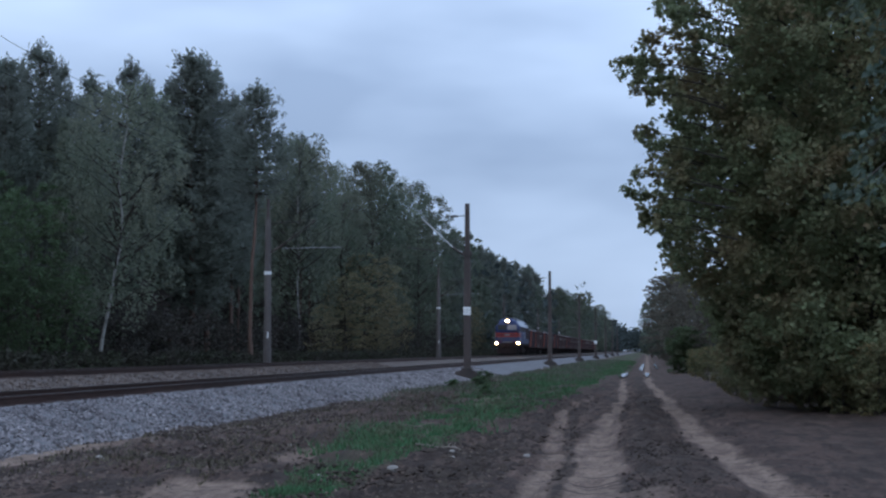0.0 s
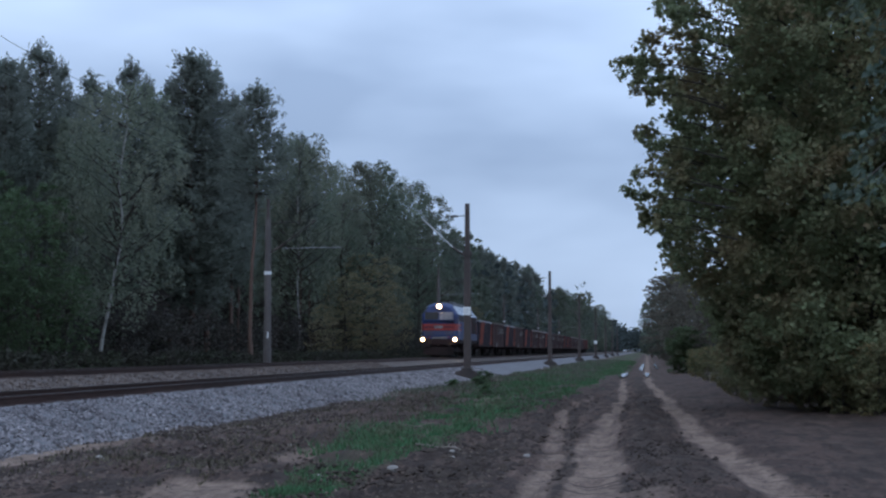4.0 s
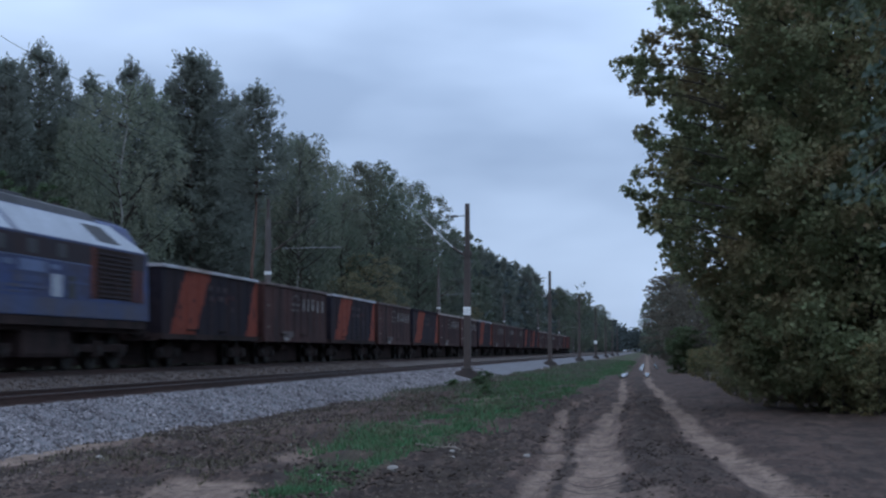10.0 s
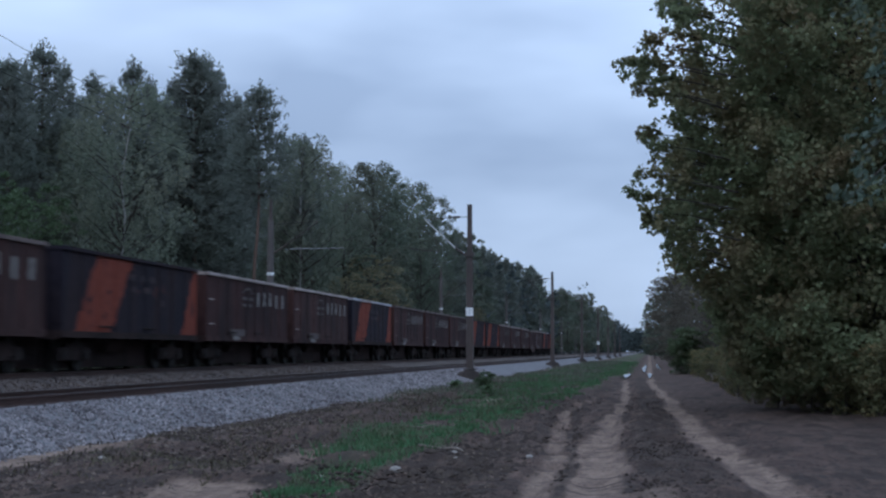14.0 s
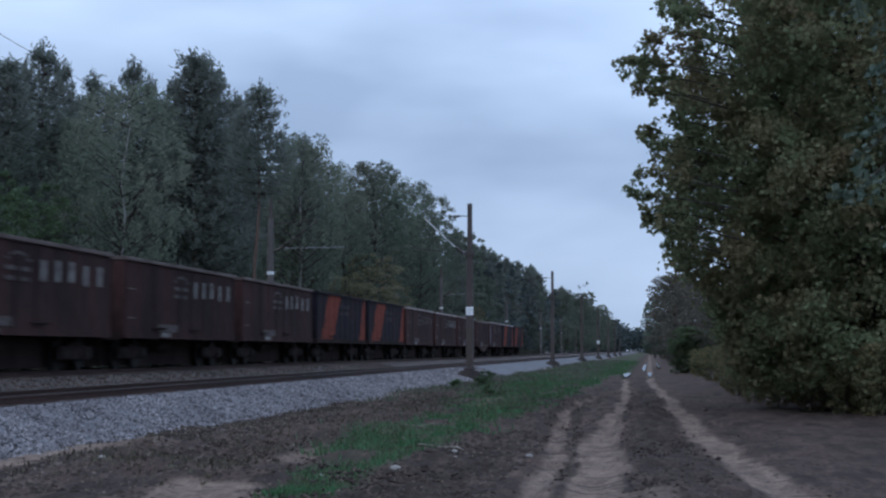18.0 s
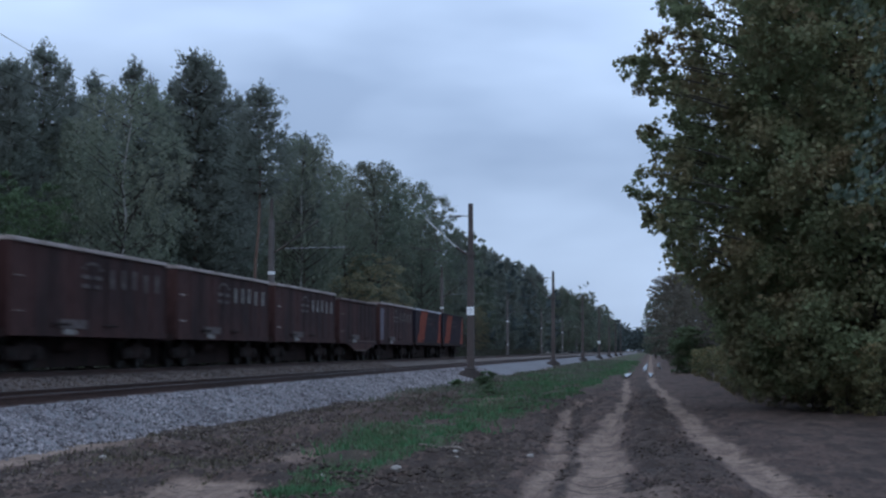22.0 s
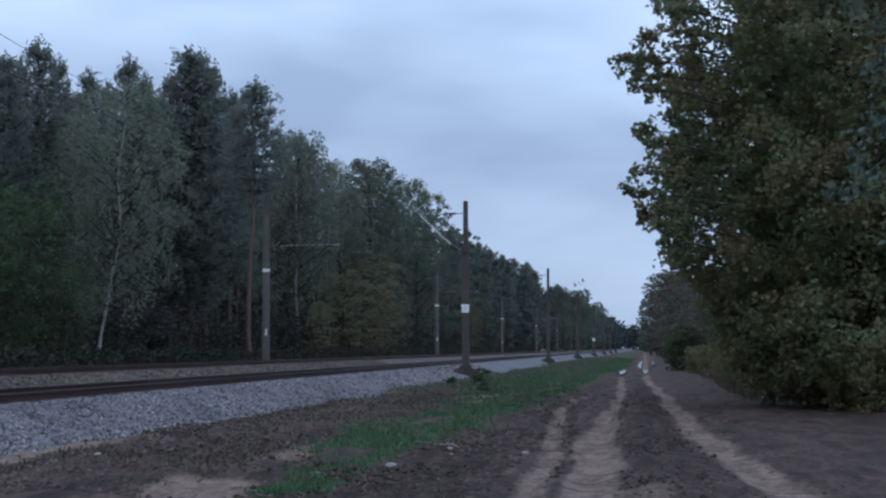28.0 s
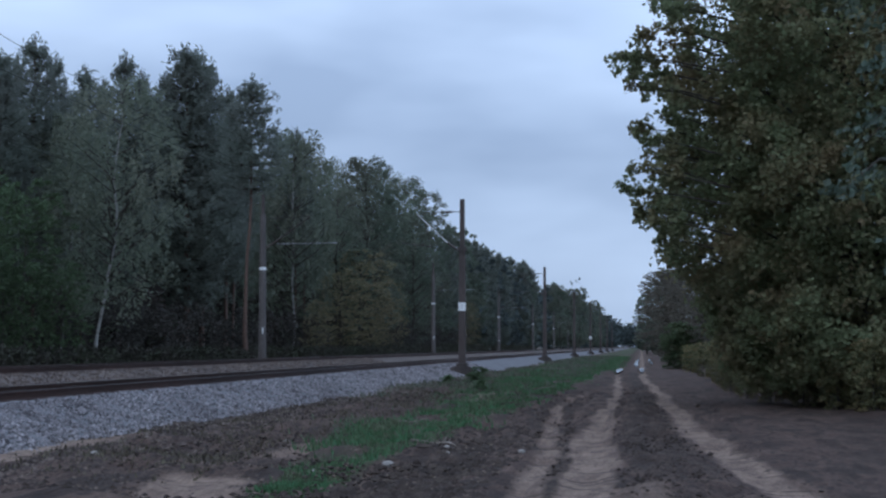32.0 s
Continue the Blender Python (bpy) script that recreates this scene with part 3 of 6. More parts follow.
    c = mix(cover("damp_shade", 0.8, chunk), c, mix(span(mid.outputs["Fac"], 0.45, 0.6), (0.034, 0.022, 0.017), (0.058, 0.039, 0.031)))
    hs = n.new("ShaderNodeHueSaturation")
    l.new(c, hs.inputs["Color"])
    l.new(span(fine.outputs["Fac"], 0.25, 0.75, 0.62, 1.38), hs.inputs["Value"])
    l.new(hs.outputs["Color"], b.inputs["Base Color"])
    for t, d in ((mid, 0.20), (fine, 0.06)):
        bp = n.new("ShaderNodeBump")
        bp.inputs["Strength"].default_value, bp.inputs["Distance"].default_value = 0.8, d
        l.new(t.outputs["Fac"], bp.inputs["Height"])
        if t is mid:
            first = bp
        else:
            l.new(first.outputs["Normal"], bp.inputs["Normal"])
            l.new(bp.outputs["Normal"], b.inputs["Normal"])
    return m


def turf_share(x, y):
    """How far grass covers the ground: a strip between the road and the ballast."""
    lo = np.interp(y, (16, 23, 30, 38, 51, 66, 110), (-3.9, -4.7, -5.5, -5.2, -6.1, -7.2, -7.8)) + 0.35 * wave(x * 0, y, 4.0)
    hi = np.interp(y, (16, 21, 27, 33, 51, 79, 107), (-3.0, -3.4, -2.95, -2.7, -2.4, -1.85, -1.5)) + 0.2 * wave(x * 0, y, 2.2, 3.0)
    s = np.exp(-(2 * (x - 0.5 * (lo + hi)) / (hi - lo)) ** 4 * 0.7)
    s = s * (0.66 + 0.42 * rough_noise(x, y, 0.9, 14.0) + 0.32 * rough_noise(x, y, 0.35, 9.0))
    s = np.maximum(s, 0.8 * smooth(5.0, 6.5, x) * smooth(45, 60, y))
    return np.clip(np.maximum(s, 0.9 * smooth(-20, -22, x)), 0, 1)


def sand_share(x, y):
    left, right, tread = rut_lines(y)
    s = 1.0 * np.exp(-((x - left) / (0.40 - 0.22 * smooth(24, 44, y))) ** 4) * smooth(150, 60, y) + 0.98 * np.exp(-((x - right) / (0.30 - 0.06 * smooth(30, 60, y))) ** 4) + 0.85 * np.exp(-((x - tread) / 0.19) ** 2) * smooth(62, 48, y) + 0.55 * np.exp(-((x - 0.5 * (tread + left) - 0.02) / 0.12) ** 2) * smooth(30, 36, y) * smooth(60, 50, y)
    s = s + 0.55 * np.exp(-((x - left - 0.85) / 0.45) ** 2) * smooth(20, 17, y)
    s = s * (0.88 + 0.2 * rough_noise(x, y, 0.6, 13.0) + 0.25 * rough_noise(x, y, 0.25, 15.0))
    s = np.maximum(s, 1.1 * np.exp(-((x + 4.75 + 0.12 * (y - 17.6)) / 0.6) ** 4 - ((y - 17.6) / 1.3) ** 4))
    s = np.maximum(s, 0.62 * np.exp(-((x + 5.1) / 0.5) ** 4 - ((y - 24.5) / 3.2) ** 4))
    s = np.maximum(s, 1.0 * np.exp(-((x + 8.35) / 0.45) ** 4) * smooth(30, 22, y))
    s = np.maximum(s, 0.6 * np.exp(-((x + 4.6) / 0.7) ** 4 - ((y - 50) / 5) ** 4))
    s = np.maximum(s, 0.42 * np.exp(-((x - 0.1) / 1.3) ** 4) * smooth(140, 160, y))
    return np.clip(s, 0, 1)


def damp_shade_share(x, y):
    """Dark churned soil: the ridge beside the left track and the strip between the tracks. Right of the road, the
    trees' shade.
    """
    left, right, tread = rut_lines(y)
    s = 0.98 * np.exp(-((x - tread - 0.27) / 0.10) ** 2) * smooth(64, 50, y) + 0.8 * np.exp(-((x - left - 0.18) / 0.05) ** 2) * smooth(26, 30, y) * smooth(44, 38, y)
    a, b = left + 0.45, right - 0.28
    s = np.maximum(s, 0.85 * np.exp(-((x - 0.5 * (a + b)) / (0.5 * (b - a) + 0.05)) ** 4) * smooth(17, 21, y) * smooth(110, 80, y))
    s = np.maximum(s, 0.7 * np.exp(-((x - tread + 0.3) / 0.2) ** 2) * smooth(24, 30, y) * smooth(90, 60, y))
    # Shade of the roadside trees, painted into the soil colour.
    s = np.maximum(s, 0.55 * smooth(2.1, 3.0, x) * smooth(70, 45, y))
    s = np.maximum(s, 0.8 * np.exp(-((x + 2.35) / 0.6) ** 4 - ((y - 22.5) / 5.5) ** 4))
    return np.clip(s * (0.85 + 0.3 * rough_noise(x, y, 0.5, 31.0) + 0.2 * rough_noise(x, y, 0.2, 33.0)), 0, 1)


gm = mesh_of("ground", np.column_stack([GX.ravel(), GY.ravel(), GZ.ravel()]), quads, ground_material(), True)
for a_name, a_val in (("turf", turf_share(GX, GY)), ("sand", sand_share(GX, GY)), ("damp_shade", damp_shade_share(GX, GY)), ("grit", np.clip(0.9 * smooth(-7.6, -8.7, GX), 0, 1))):
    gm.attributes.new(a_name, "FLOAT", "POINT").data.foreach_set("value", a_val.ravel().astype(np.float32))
tagged(piece("ground", gm), "rutted brown dirt road with sandy wheel tracks and grass", "ground", kind="structure")

# ------------------------------------------------------------------ ballast and tracks
ys_b = np.array(axis_steps(-360.0, 14, 4.0, 1.01, 14.5)[:-1] + axis_steps(14.0, 60, 0.25, 1.03, 2600))


def bed(name, profile, label, material, jitter):
    px = np.array([p[0] for p in profile])
    pz = np.array([p[1] for p in profile])
    X, Y = np.meshgrid(px, ys_b)
    Z = np.tile(pz, (len(ys_b), 1))
    fade = smooth(200, 80, Y)
    edge = np.ones_like(px)
    edge[[0, -1]] = 0
    Z = Z + fade * edge * jitter * (wave(X, Y, 0.33, 1.3) + 0.7 * wave(X, Y, 0.14, 4.0))
    X = X + fade * edge * jitter * 1.3 * wave(X, Y, 0.6, 2.0)
    c, n = len(px), len(ys_b)
    i, j = np.meshgrid(np.arange(n - 1), np.arange(c - 1), indexing="ij")
    f = np.stack([i * c + j, (i + 1) * c + j, (i + 1) * c + j + 1, i * c + j + 1], -1).reshape(-1, 4)
    me = mesh_of(name, np.column_stack([X.ravel(), Y.ravel(), Z.ravel()]), f, material, True)
    return tagged(piece(name, me), label, "track ballast", kind="structure")


near_profile = [(-8.3, -0.08)] + [(-8.75 - 1.5 * k / 9, 0.02 + 0.48 * k / 9) for k in range(10)] + [(-10.42, 0.555), (-10.75, 0.55), (-11.1, 0.50), (-11.25, 0.485), (-12.0, 0.475), (-12.75, 0.485), (-13.2, 0.55), (-13.6, 0.60)]
far_profile = [(-13.6, 0.60), (-14.0, 0.67), (-14.4, 0.76), (-14.8, 0.82), (-15.2, 0.80), (-15.7, 0.77), (-16.45, 0.76), (-17.2, 0.77), (-17.9, 0.80), (-18.4, 0.78), (-19.6, 0.3)]
bed("ballast_near", near_profile, "pale grey crushed-stone ballast bank of the near track", M_BALLAST, 0.022)
bed("ballast_far", far_profile, "older brownish crushed-stone ballast of the far track", M_OLDBALLAST, 0.022)


def stones(name, profile, y0, y1, per_m2, size, label, material, seed):
    """Loose stones over a ballast bed, thinning out with the distance."""
    rng = np.random.default_rng(seed)
    px, pz = np.array([p[0] for p in profile])[::-1], np.array([p[1] for p in profile])[::-1]
    width = px[-1] - px[0]
    n = int((y1 - y0) * width * per_m2)
    u = rng.uniform(0, 1, n)
    y = y0 + (y1 - y0) * u ** 1.7
    x = rng.uniform(px[0], px[-1], n)
    z = np.interp(x, px, pz)
    base = np.array([(1, 0, 0), (-1, 0, 0), (0, 1, 0), (0, -1, 0), (0, 0, 1), (0, 0, -1)], float)
    tri = np.array([(0, 2, 4), (2, 1, 4), (1, 3, 4), (3, 0, 4), (2, 0, 5), (1, 2, 5), (3, 1, 5), (0, 3, 5)])
    s = size * rng.uniform(0.5, 1.5, (n, 1, 1)) * rng.uniform(0.6, 1.2, (n, 1, 3)) * (1 + 0.6 * smooth(40, 100, y))[:, None, None]
    v = base[None] * s * rng.uniform(0.7, 1.3, (n, 6, 1))
    a, b = rng.uniform(0, 6.28, n), rng.normal(0, 0.6, n)
    ca, sa, cb, sb = np.cos(a), np.sin(a), np.cos(b), np.sin(b)
    rot = np.zeros((n, 3, 3))
    rot[:, 0, 0], rot[:, 0, 1], rot[:, 1, 0], rot[:, 1, 1], rot[:, 2, 2] = ca, -sa, sa, ca, 1
    tip = np.zeros((n, 3, 3))
    tip[:, 0, 0], tip[:, 1, 1], tip[:, 1, 2], tip[:, 2, 1], tip[:, 2, 2] = 1, cb, -sb, sb, cb
    v = np.einsum("nij,nkj->nki", rot @ tip, v) + np.column_stack([x, y, z + size * 0.25])[:, None]
    f = (tri[None] + (np.arange(n) * 6)[:, None, None]).reshape(-1, 3)
    me = mesh_of(name, v.reshape(-1, 3), f, material)
    return tagged(piece(name, me), label, "stones", kind="stuff")


stones("ballast_stones", near_profile[:12], 20, 100, 125, 0.033, "loose pale grey crushed stones on the ballast slope", M_STONE, 3)
stones("old_ballast_stones", far_profile[:6], 20, 90, 55, 0.034, "loose brownish crushed stones between the tracks", M_OLDSTONE, 4)

RAIL = [(-0.07, 0), (0.07, 0), (0.07, 0.012), (0.012, 0.03), (0.012, 0.125), (0.036, 0.135), (0.036, 0.168), (-0.036, 0.168), (-0.036, 0.135), (-0.012, 0.125), (-0.012, 0.03), (-0.07, 0.012)]


def track(name, x, z, label):
    t = thing(name, label, "railway track", pose(x, 0, z - 0.172), kind="structure")
    for side in (-0.755, 0.755):
        bm = prism([(side + px, pz) for px, pz in RAIL], -360, 2600)
        r = part("rail", bm, M_RAIL, t)
        part("rail_head", boxes((side - 0.033, side + 0.033, -360, 2600, 0.168, 0.172)), M_RAILTOP, r, "worn grey running surface")
    sl = bmesh.new()
    box(sl, -1.3, 1.3, -0.13, 0.13, -0.2, -0.01, 0.02)
    me = bpy.data.meshes.new("sleeper")
    sl.to_mesh(me)
    sl.free()
    me.materials.append(M_SLEEPER)
    for i in range(150):
        piece("sleeper", me, t, at=pose(0, 22 + i * 0.62, 0))
    rest = bmesh.new()
    for i in range(500):
        box(rest, -1.3, 1.3, 115.0 + i * 0.62, 115.26 + i * 0.62, -0.2, -0.01)
    tagged(part("far_sleepers", rest, M_SLEEPER, t), kind="stuff")
    return t


track("track_near", NEAR_X, NEAR_Z, "rusty railway track on fresh pale ballast")
track("track_far", FAR_X, FAR_Z, "rusty railway track on older brown ballast")

# ------------------------------------------------------------------ overhead line


def near_pole(plate_z, plate_w, tube_m=M_POLE):
    """A tapered brown pole on a concrete foot beside the near track, its arm reaching over the track."""
    t = thing("catenary_pole", "brown tapered overhead-line pole on a concrete foot", "pole", group="poles along the near track")
    bm = bmesh.new()
    for z0, z1, a, b in ((0.5, 6.4, 0.36, 0.31), (6.4, 8.95, 0.25, 0.22)):
        lo = [bm.verts.new((sx * a / 2, sy * a / 2, z0)) for sx, sy in ((-1, -1), (1, -1), (1, 1), (-1, 1))]
        hi = [bm.verts.new((sx * b / 2, sy * b / 2, z1)) for sx, sy in ((-1, -1), (1, -1), (1, 1), (-1, 1))]
        for i in range(4):
            bm.faces.new((lo[i], lo[(i + 1) % 4], hi[(i + 1) % 4], hi[i]))
        bm.faces.new(hi)
        bm.faces.new(lo[::-1])
    part("shaft", bm, M_POLE, t)
    foot = prism([(-0.50, -0.35), (0.66, -0.35), (0.66, 0.18), (0.58, 0.40), (0.40, 0.50), (0.27, 0.52), (0.26, 0.62), (-0.26, 0.62), (-0.27, 0.52), (-0.48, 0.48), (-0.62, 0.36), (-0.60, 0.18)], -0.5, 0.5)
    bmesh.ops.bevel(foot, geom=list(foot.edges), offset=0.03, segments=1, affect="EDGES")
    part("foundation", foot, M_POLE, t, "weathered brown stepped concrete foot")
    part("cap", boxes((-0.30, 0.30, -0.52, 0.52, 0.62, 0.66)), M_CONCRETE, t, "pale concrete rim of the foot")
    part("bracket", boxes((-0.22, 0.22, -0.2, 0.2, 6.30, 6.52), bevel=0.01), M_POLE, t)
    part("clamp", boxes((-0.2, 0.2, -0.2, 0.2, 1.95, 2.1), bevel=0.01), M_POLE, t)
    part("strut", rods(((-0.75, 0, 6.75), (-2.3, 0, 8.2), 0.03)), tube_m, t, "slanting cantilever tube")
    part("insulator", rods(((-0.12, 0, 6.3), (-0.75, 0, 6.75), 0.05)), M_INSUL, t)
    part("tie_rod", rods(((-0.1, 0, 8.32), (-0.5, 0, 8.32), 0.02), ((-0.5, 0, 8.32), (-0.85, 0, 8.31), 0.055), ((-0.85, 0, 8.31), (-2.3, 0, 8.2), 0.016)), M_POLE, t)
    part("registration_arm", rods(((-1.5, 0, 6.55), (-3.1, 0, 6.75), 0.022), ((-1.9, 0, 7.8), (-1.6, 0, 6.55), 0.012)), M_POLE, t)
    if plate_z:
        s = part("plate", boxes((-plate_w / 2, plate_w / 2, -0.2, -0.185, plate_z - plate_w * 0.55, plate_z + plate_w * 0.55), bevel=0.004), M_PLATE, t, "white enamel plate")
        w = plate_w
        part("marking", boxes((-w * 0.12, w * 0.12, -0.206, -0.2, plate_z + w * 0.1, plate_z + w * 0.3)), M_FADED, s, "grey bar of writing")
        part("marking", boxes((-w * 0.1, w * 0.1, -0.206, -0.2, plate_z - w * 0.3, plate_z - w * 0.1)), M_FADED, s, "grey bar of writing")
    return t


def far_pole():
    """A grey concrete pole beside the far track with a painted white band."""
    t = thing("catenary_pole", "grey concrete overhead-line pole with a white band", "pole", group="poles along the far track")
    bm = bmesh.new()
    rod(bm, (0, 0, -0.5), (0, 0, 7.5), 0.215, 0.155, 14)
    part("shaft", bm, M_CONCRETE, t, smooth=False)
    part("mast_top", rods(((0, 0, 7.45), (0, 0, 8.55), 0.10, 0.085), sides=12), M_POLE, t, "dark steel top of the pole")
    part("band", rods(((0, 0, 4.62), (0, 0, 4.78), 0.19), sides=14), M_PLATE, t, "white painted band")
    part("marking", boxes((0.02, 0.1, -0.215, -0.2, 1.35, 1.68)), M_PLATE, t, "small white plate")
    part("strut", rods(((0.75, 0, 6.15), (2.5, 0, 7.4), 0.035)), M_POLE, t)
    part("insulator", rods(((0.12, 0, 5.75), (0.75, 0, 6.15), 0.05)), M_INSUL, t)
    part("tie_rod", rods(((0.1, 0, 7.25), (2.5, 0, 7.4), 0.02)), M_POLE, t)
    part("registration_arm", rods(((0.75, 0, 5.98), (3.9, 0, 6.02), 0.014)), M_RIMBLUE, t, "pale steel registration tube")
    part("dropper", rods(((2.0, 0, 7.05), (2.3, 0, 6.0), 0.010)), M_POLE, t)
    return t


near_ys = (84.0, 156.5, 225.0, 297.0, 369.0, 441.0, 513.0)
# Light on the nearest strut is put into its pale tube colour.
first = near_pole(3.5, 0.38, M_GALV)
second = near_pole(0, 0)
fourth = near_pole(3.0, 0.5)
first.matrix_basis, second.matrix_basis, fourth.matrix_basis = pose(-9.0, near_ys[0], 0.0), pose(-9.0, near_ys[1], 0.0), pose(-9.0, near_ys[3], 0.0)
tagged(first, "brown overhead-line pole with a square white plate")
tagged(fourth, "distant brown overhead-line pole with a white plate")
for y in (near_ys[2], *near_ys[4:]):
    copy_thing(second, pose(-9.0, y, 0.0))
fp = far_pole()
fp.matrix_basis = pose(-19.4, 84.4, 0.8)
for y in (13.0, 155.6, 228.0, 300.0, 372.0, 444.0, 516.0):
    copy_thing(fp, pose(-19.4, y, 0.8))


def line_wires(name, x, z, ys, label):
    """Messenger wire that sags from pole to pole, contact wire under it, droppers between."""
    t = thing(name, label, "wires", kind="structure")
    top, low = [], []
    for a, b in zip(ys[:-1], ys[1:]):
        for k in range(12):
            f = k / 12
            top.append((x, a + (b - a) * f, z + 1.9 - 1.25 * 4 * f * (1 - f)))
            low.append((x, a + (b - a) * f, z + 0.35))
    piece("messenger_wire", mesh_of("messenger_wire", *tube(top, [0.006] * len(top), 4), M_WIRE), t)
    piece("contact_wire", mesh_of("contact_wire", *tube(low, [0.006] * len(low), 4), M_WIRE), t)
    drops = [tube([p, q], [0.004, 0.004], 3) for p, q in zip(top[::2], low[::2])]
    piece("droppers", mesh_of("droppers", *gather(drops), M_WIRE), t)
    return t


line_wires("overhead_wires_near", NEAR_X + 0.3, 6.25, (-60, 12, *near_ys), "dark overhead wires above the near track")
line_wires("overhead_wires_far", FAR_X + 0.2, 6.45, (-60, 13, 84.4, 155.6, 228, 300, 372, 444, 516), "dark overhead wires above the far track")

# ------------------------------------------------------------------ the wood behind the far track
FLOOR = 0.7
P1 = pine(11, 0.30, 0.85, top=0.58)
P2 = pine(12, 0.18, 1.15, "broad dark-green pine with dense lower boughs", 1.1, top=0.66, boughs=9)
P3 = pine(13, 0.40, 0.72, "slender pine with a thin top above the wood", thick=0.055, top=0.66, boughs=7)
P4 = pine(14, 0.60, 0.95, "tall pine with a long bare reddish trunk", thick=0.085, top=0.60, lean=(0.157, 0), boughs=7)
B1 = broadleaf(21, 0.98, 0.2, M_BIRCHLEAF, "pale grey-green birch with a slender white trunk", 0.083, 270, 33, "birch_tree", 0.8, (0.85, 0.2), M_BIRCHBARK, 0.062, 0.4, 0.28, heart=500)
B2 = broadleaf(22, 0.8, 0.16, M_BIRCHLEAF, "thin grey-green birch with white stems", 0.083, 250, 33, "birch_tree", 0.7, (-0.5, 0.3), M_BIRCHBARK, 0.052, 0.4, 0.26, heart=500)
D1 = broadleaf(31, 1.0, 0.08, M_LEAF)
D2 = broadleaf(32, 0.9, 0.06, M_LEAF, "dense dark-green broadleaf tree")
D3 = broadleaf(33, 1.15, 0.02, M_YOUNG, "fresh green young maple at the wood's edge", 0.115, 190, 38, fork=0.1)
D5 = broadleaf(35, 1.0, 0.05, M_LEAF, "distant round-headed green tree", 0.2, 130, 22, heart=400)
P5 = pine(15, 0.08, 1.15, "distant round-topped dark tree in the wood", 0.6, top=0.40, boughs=6)
D4 = broadleaf(34, 1.1, 0.03, M_RUST, "small tree with brownish autumn leaves", 0.11, 190, 38, fork=0.1)


def grove(master, label, *spots):
    for i, (x, y, h, wide) in enumerate(spots):
        put(master, x, y, FLOOR, h, (i * 97 + int(y) * 13) % 360, wide, label)


grove(P1, "", (-28.5, 75.7, 15.5, 1), (-29.0, 80, 15.4, 0.7), (-33.1, 104.2, 19.8, 0.8), (-28.4, 106, 19.8, 1.05), (-28.3, 112, 18.7, 0.85), (-32.9, 150, 20.4, 1.0), (-31.1, 107, 19.0, 0.8), (-30, 64, 13.2, 0.9), (-36, 99.4, 15.8, 0.85))
grove(P2, "", (-28.9, 72.5, 14.1, 0.95), (-28.8, 103.4, 19.9, 1.2), (-32.4, 92, 15.4, 1.1), (-33.5, 112, 18.2, 1), (-31, 66, 13.6, 0.9))
grove(P3, "", (-31.8, 82, 15.8, 0.8), (-31.0, 90.2, 16.5, 1), (-34.4, 112, 19.9, 0.8), (-35.8, 108, 18.7, 0.8), (-27.6, 132, 18.4, 0.7), (-28.2, 138, 18.4, 0.8), (-28.4, 115, 18.3, 0.9))
grove(P5, "", (-25.5, 275, 17.2, 1.0), (-25.5, 300, 17.6, 1.0), (-25, 345, 18, 1.0), (-25, 372, 18.6, 1.0), (-24, 460, 18.5, 1.0), (-30, 287, 19.0, 0.9), (-27, 413.6, 18.7, 0.9), (-29, 332, 18.5, 0.9), (-26, 310, 17, 0.9), (-26, 262, 17.5, 0.9), (-27, 231.9, 17.4, 0.8), (-28, 398, 21.4, 0.8), (-27, 283.6, 17.7, 0.9), (-30, 384, 21.5, 0.8), (-22, 640, 18, 0.9))
grove(B1, "", (-28, 131.8, 18.4, 0.9), (-31, 166.7, 20.6, 0.8), (-29, 187.7, 21.8, 0.9))
grove(B2, "", (-27, 75.4, 11.8, 1.0), (-29.5, 148.8, 18.0, 0.85), (-27, 57, 9.3, 1.0))
grove(D1, "", (-27, 162, 19.4, 0.9), (-26, 142.6, 14.6, 0.9), (-28, 221, 21.6, 0.8), (-30, 120, 12.6, 0.9), (-31, 92, 10.2, 1.0))
grove(D2, "", (-30, 210.8, 22.4, 0.85), (-26, 189.6, 16.0, 0.9), (-30, 106.5, 12.7, 1.0), (-30, 135.7, 14.4, 0.9), (-31, 155, 13.6, 0.9), (-29, 176, 20.4, 0.95))
grove(D5, "", (-18.5, 500, 18.2, 0.9), (-19.6, 470, 16.9, 0.9), (-17.6, 620, 17.8, 0.9), (-18.3, 760, 15.4, 1.0), (-20.9, 430, 16.5, 0.8), (-22, 560, 17.5, 0.9), (-23, 900, 22, 1.0), (-23, 480, 17.0, 1.0), (-23, 720, 19.5, 1.0), (-25.5, 255, 12.0, 1.1), (-27, 247, 18.5, 0.9), (-25, 355, 16, 1.0), (-24, 440, 17, 1.0))
grove(D3, "", (-24.5, 64.3, 7.6, 0.95), (-25, 60.6, 7.8, 1.0), (-23.8, 66.5, 4.4, 1.1), (-23.9, 60.5, 3.8, 1.1), (-26, 56, 7.4, 1.0))
grove(D4, "", (-24.6, 143, 9.2, 1.5), (-24.2, 150, 6.6, 1.5), (-24.4, 135, 7.2, 1.3), (-24.0, 122, 4.2, 1.1), (-24.3, 235, 7.0, 1.1))

put(B1, -24.3, 72.2, FLOOR, 13.2, 12, 1.0, "pale birch with a white trunk leaning over")
put(P4, -22.84, 95.2, FLOOR, 16.6, 0, 1.0, "tall pine with a long bare reddish trunk")
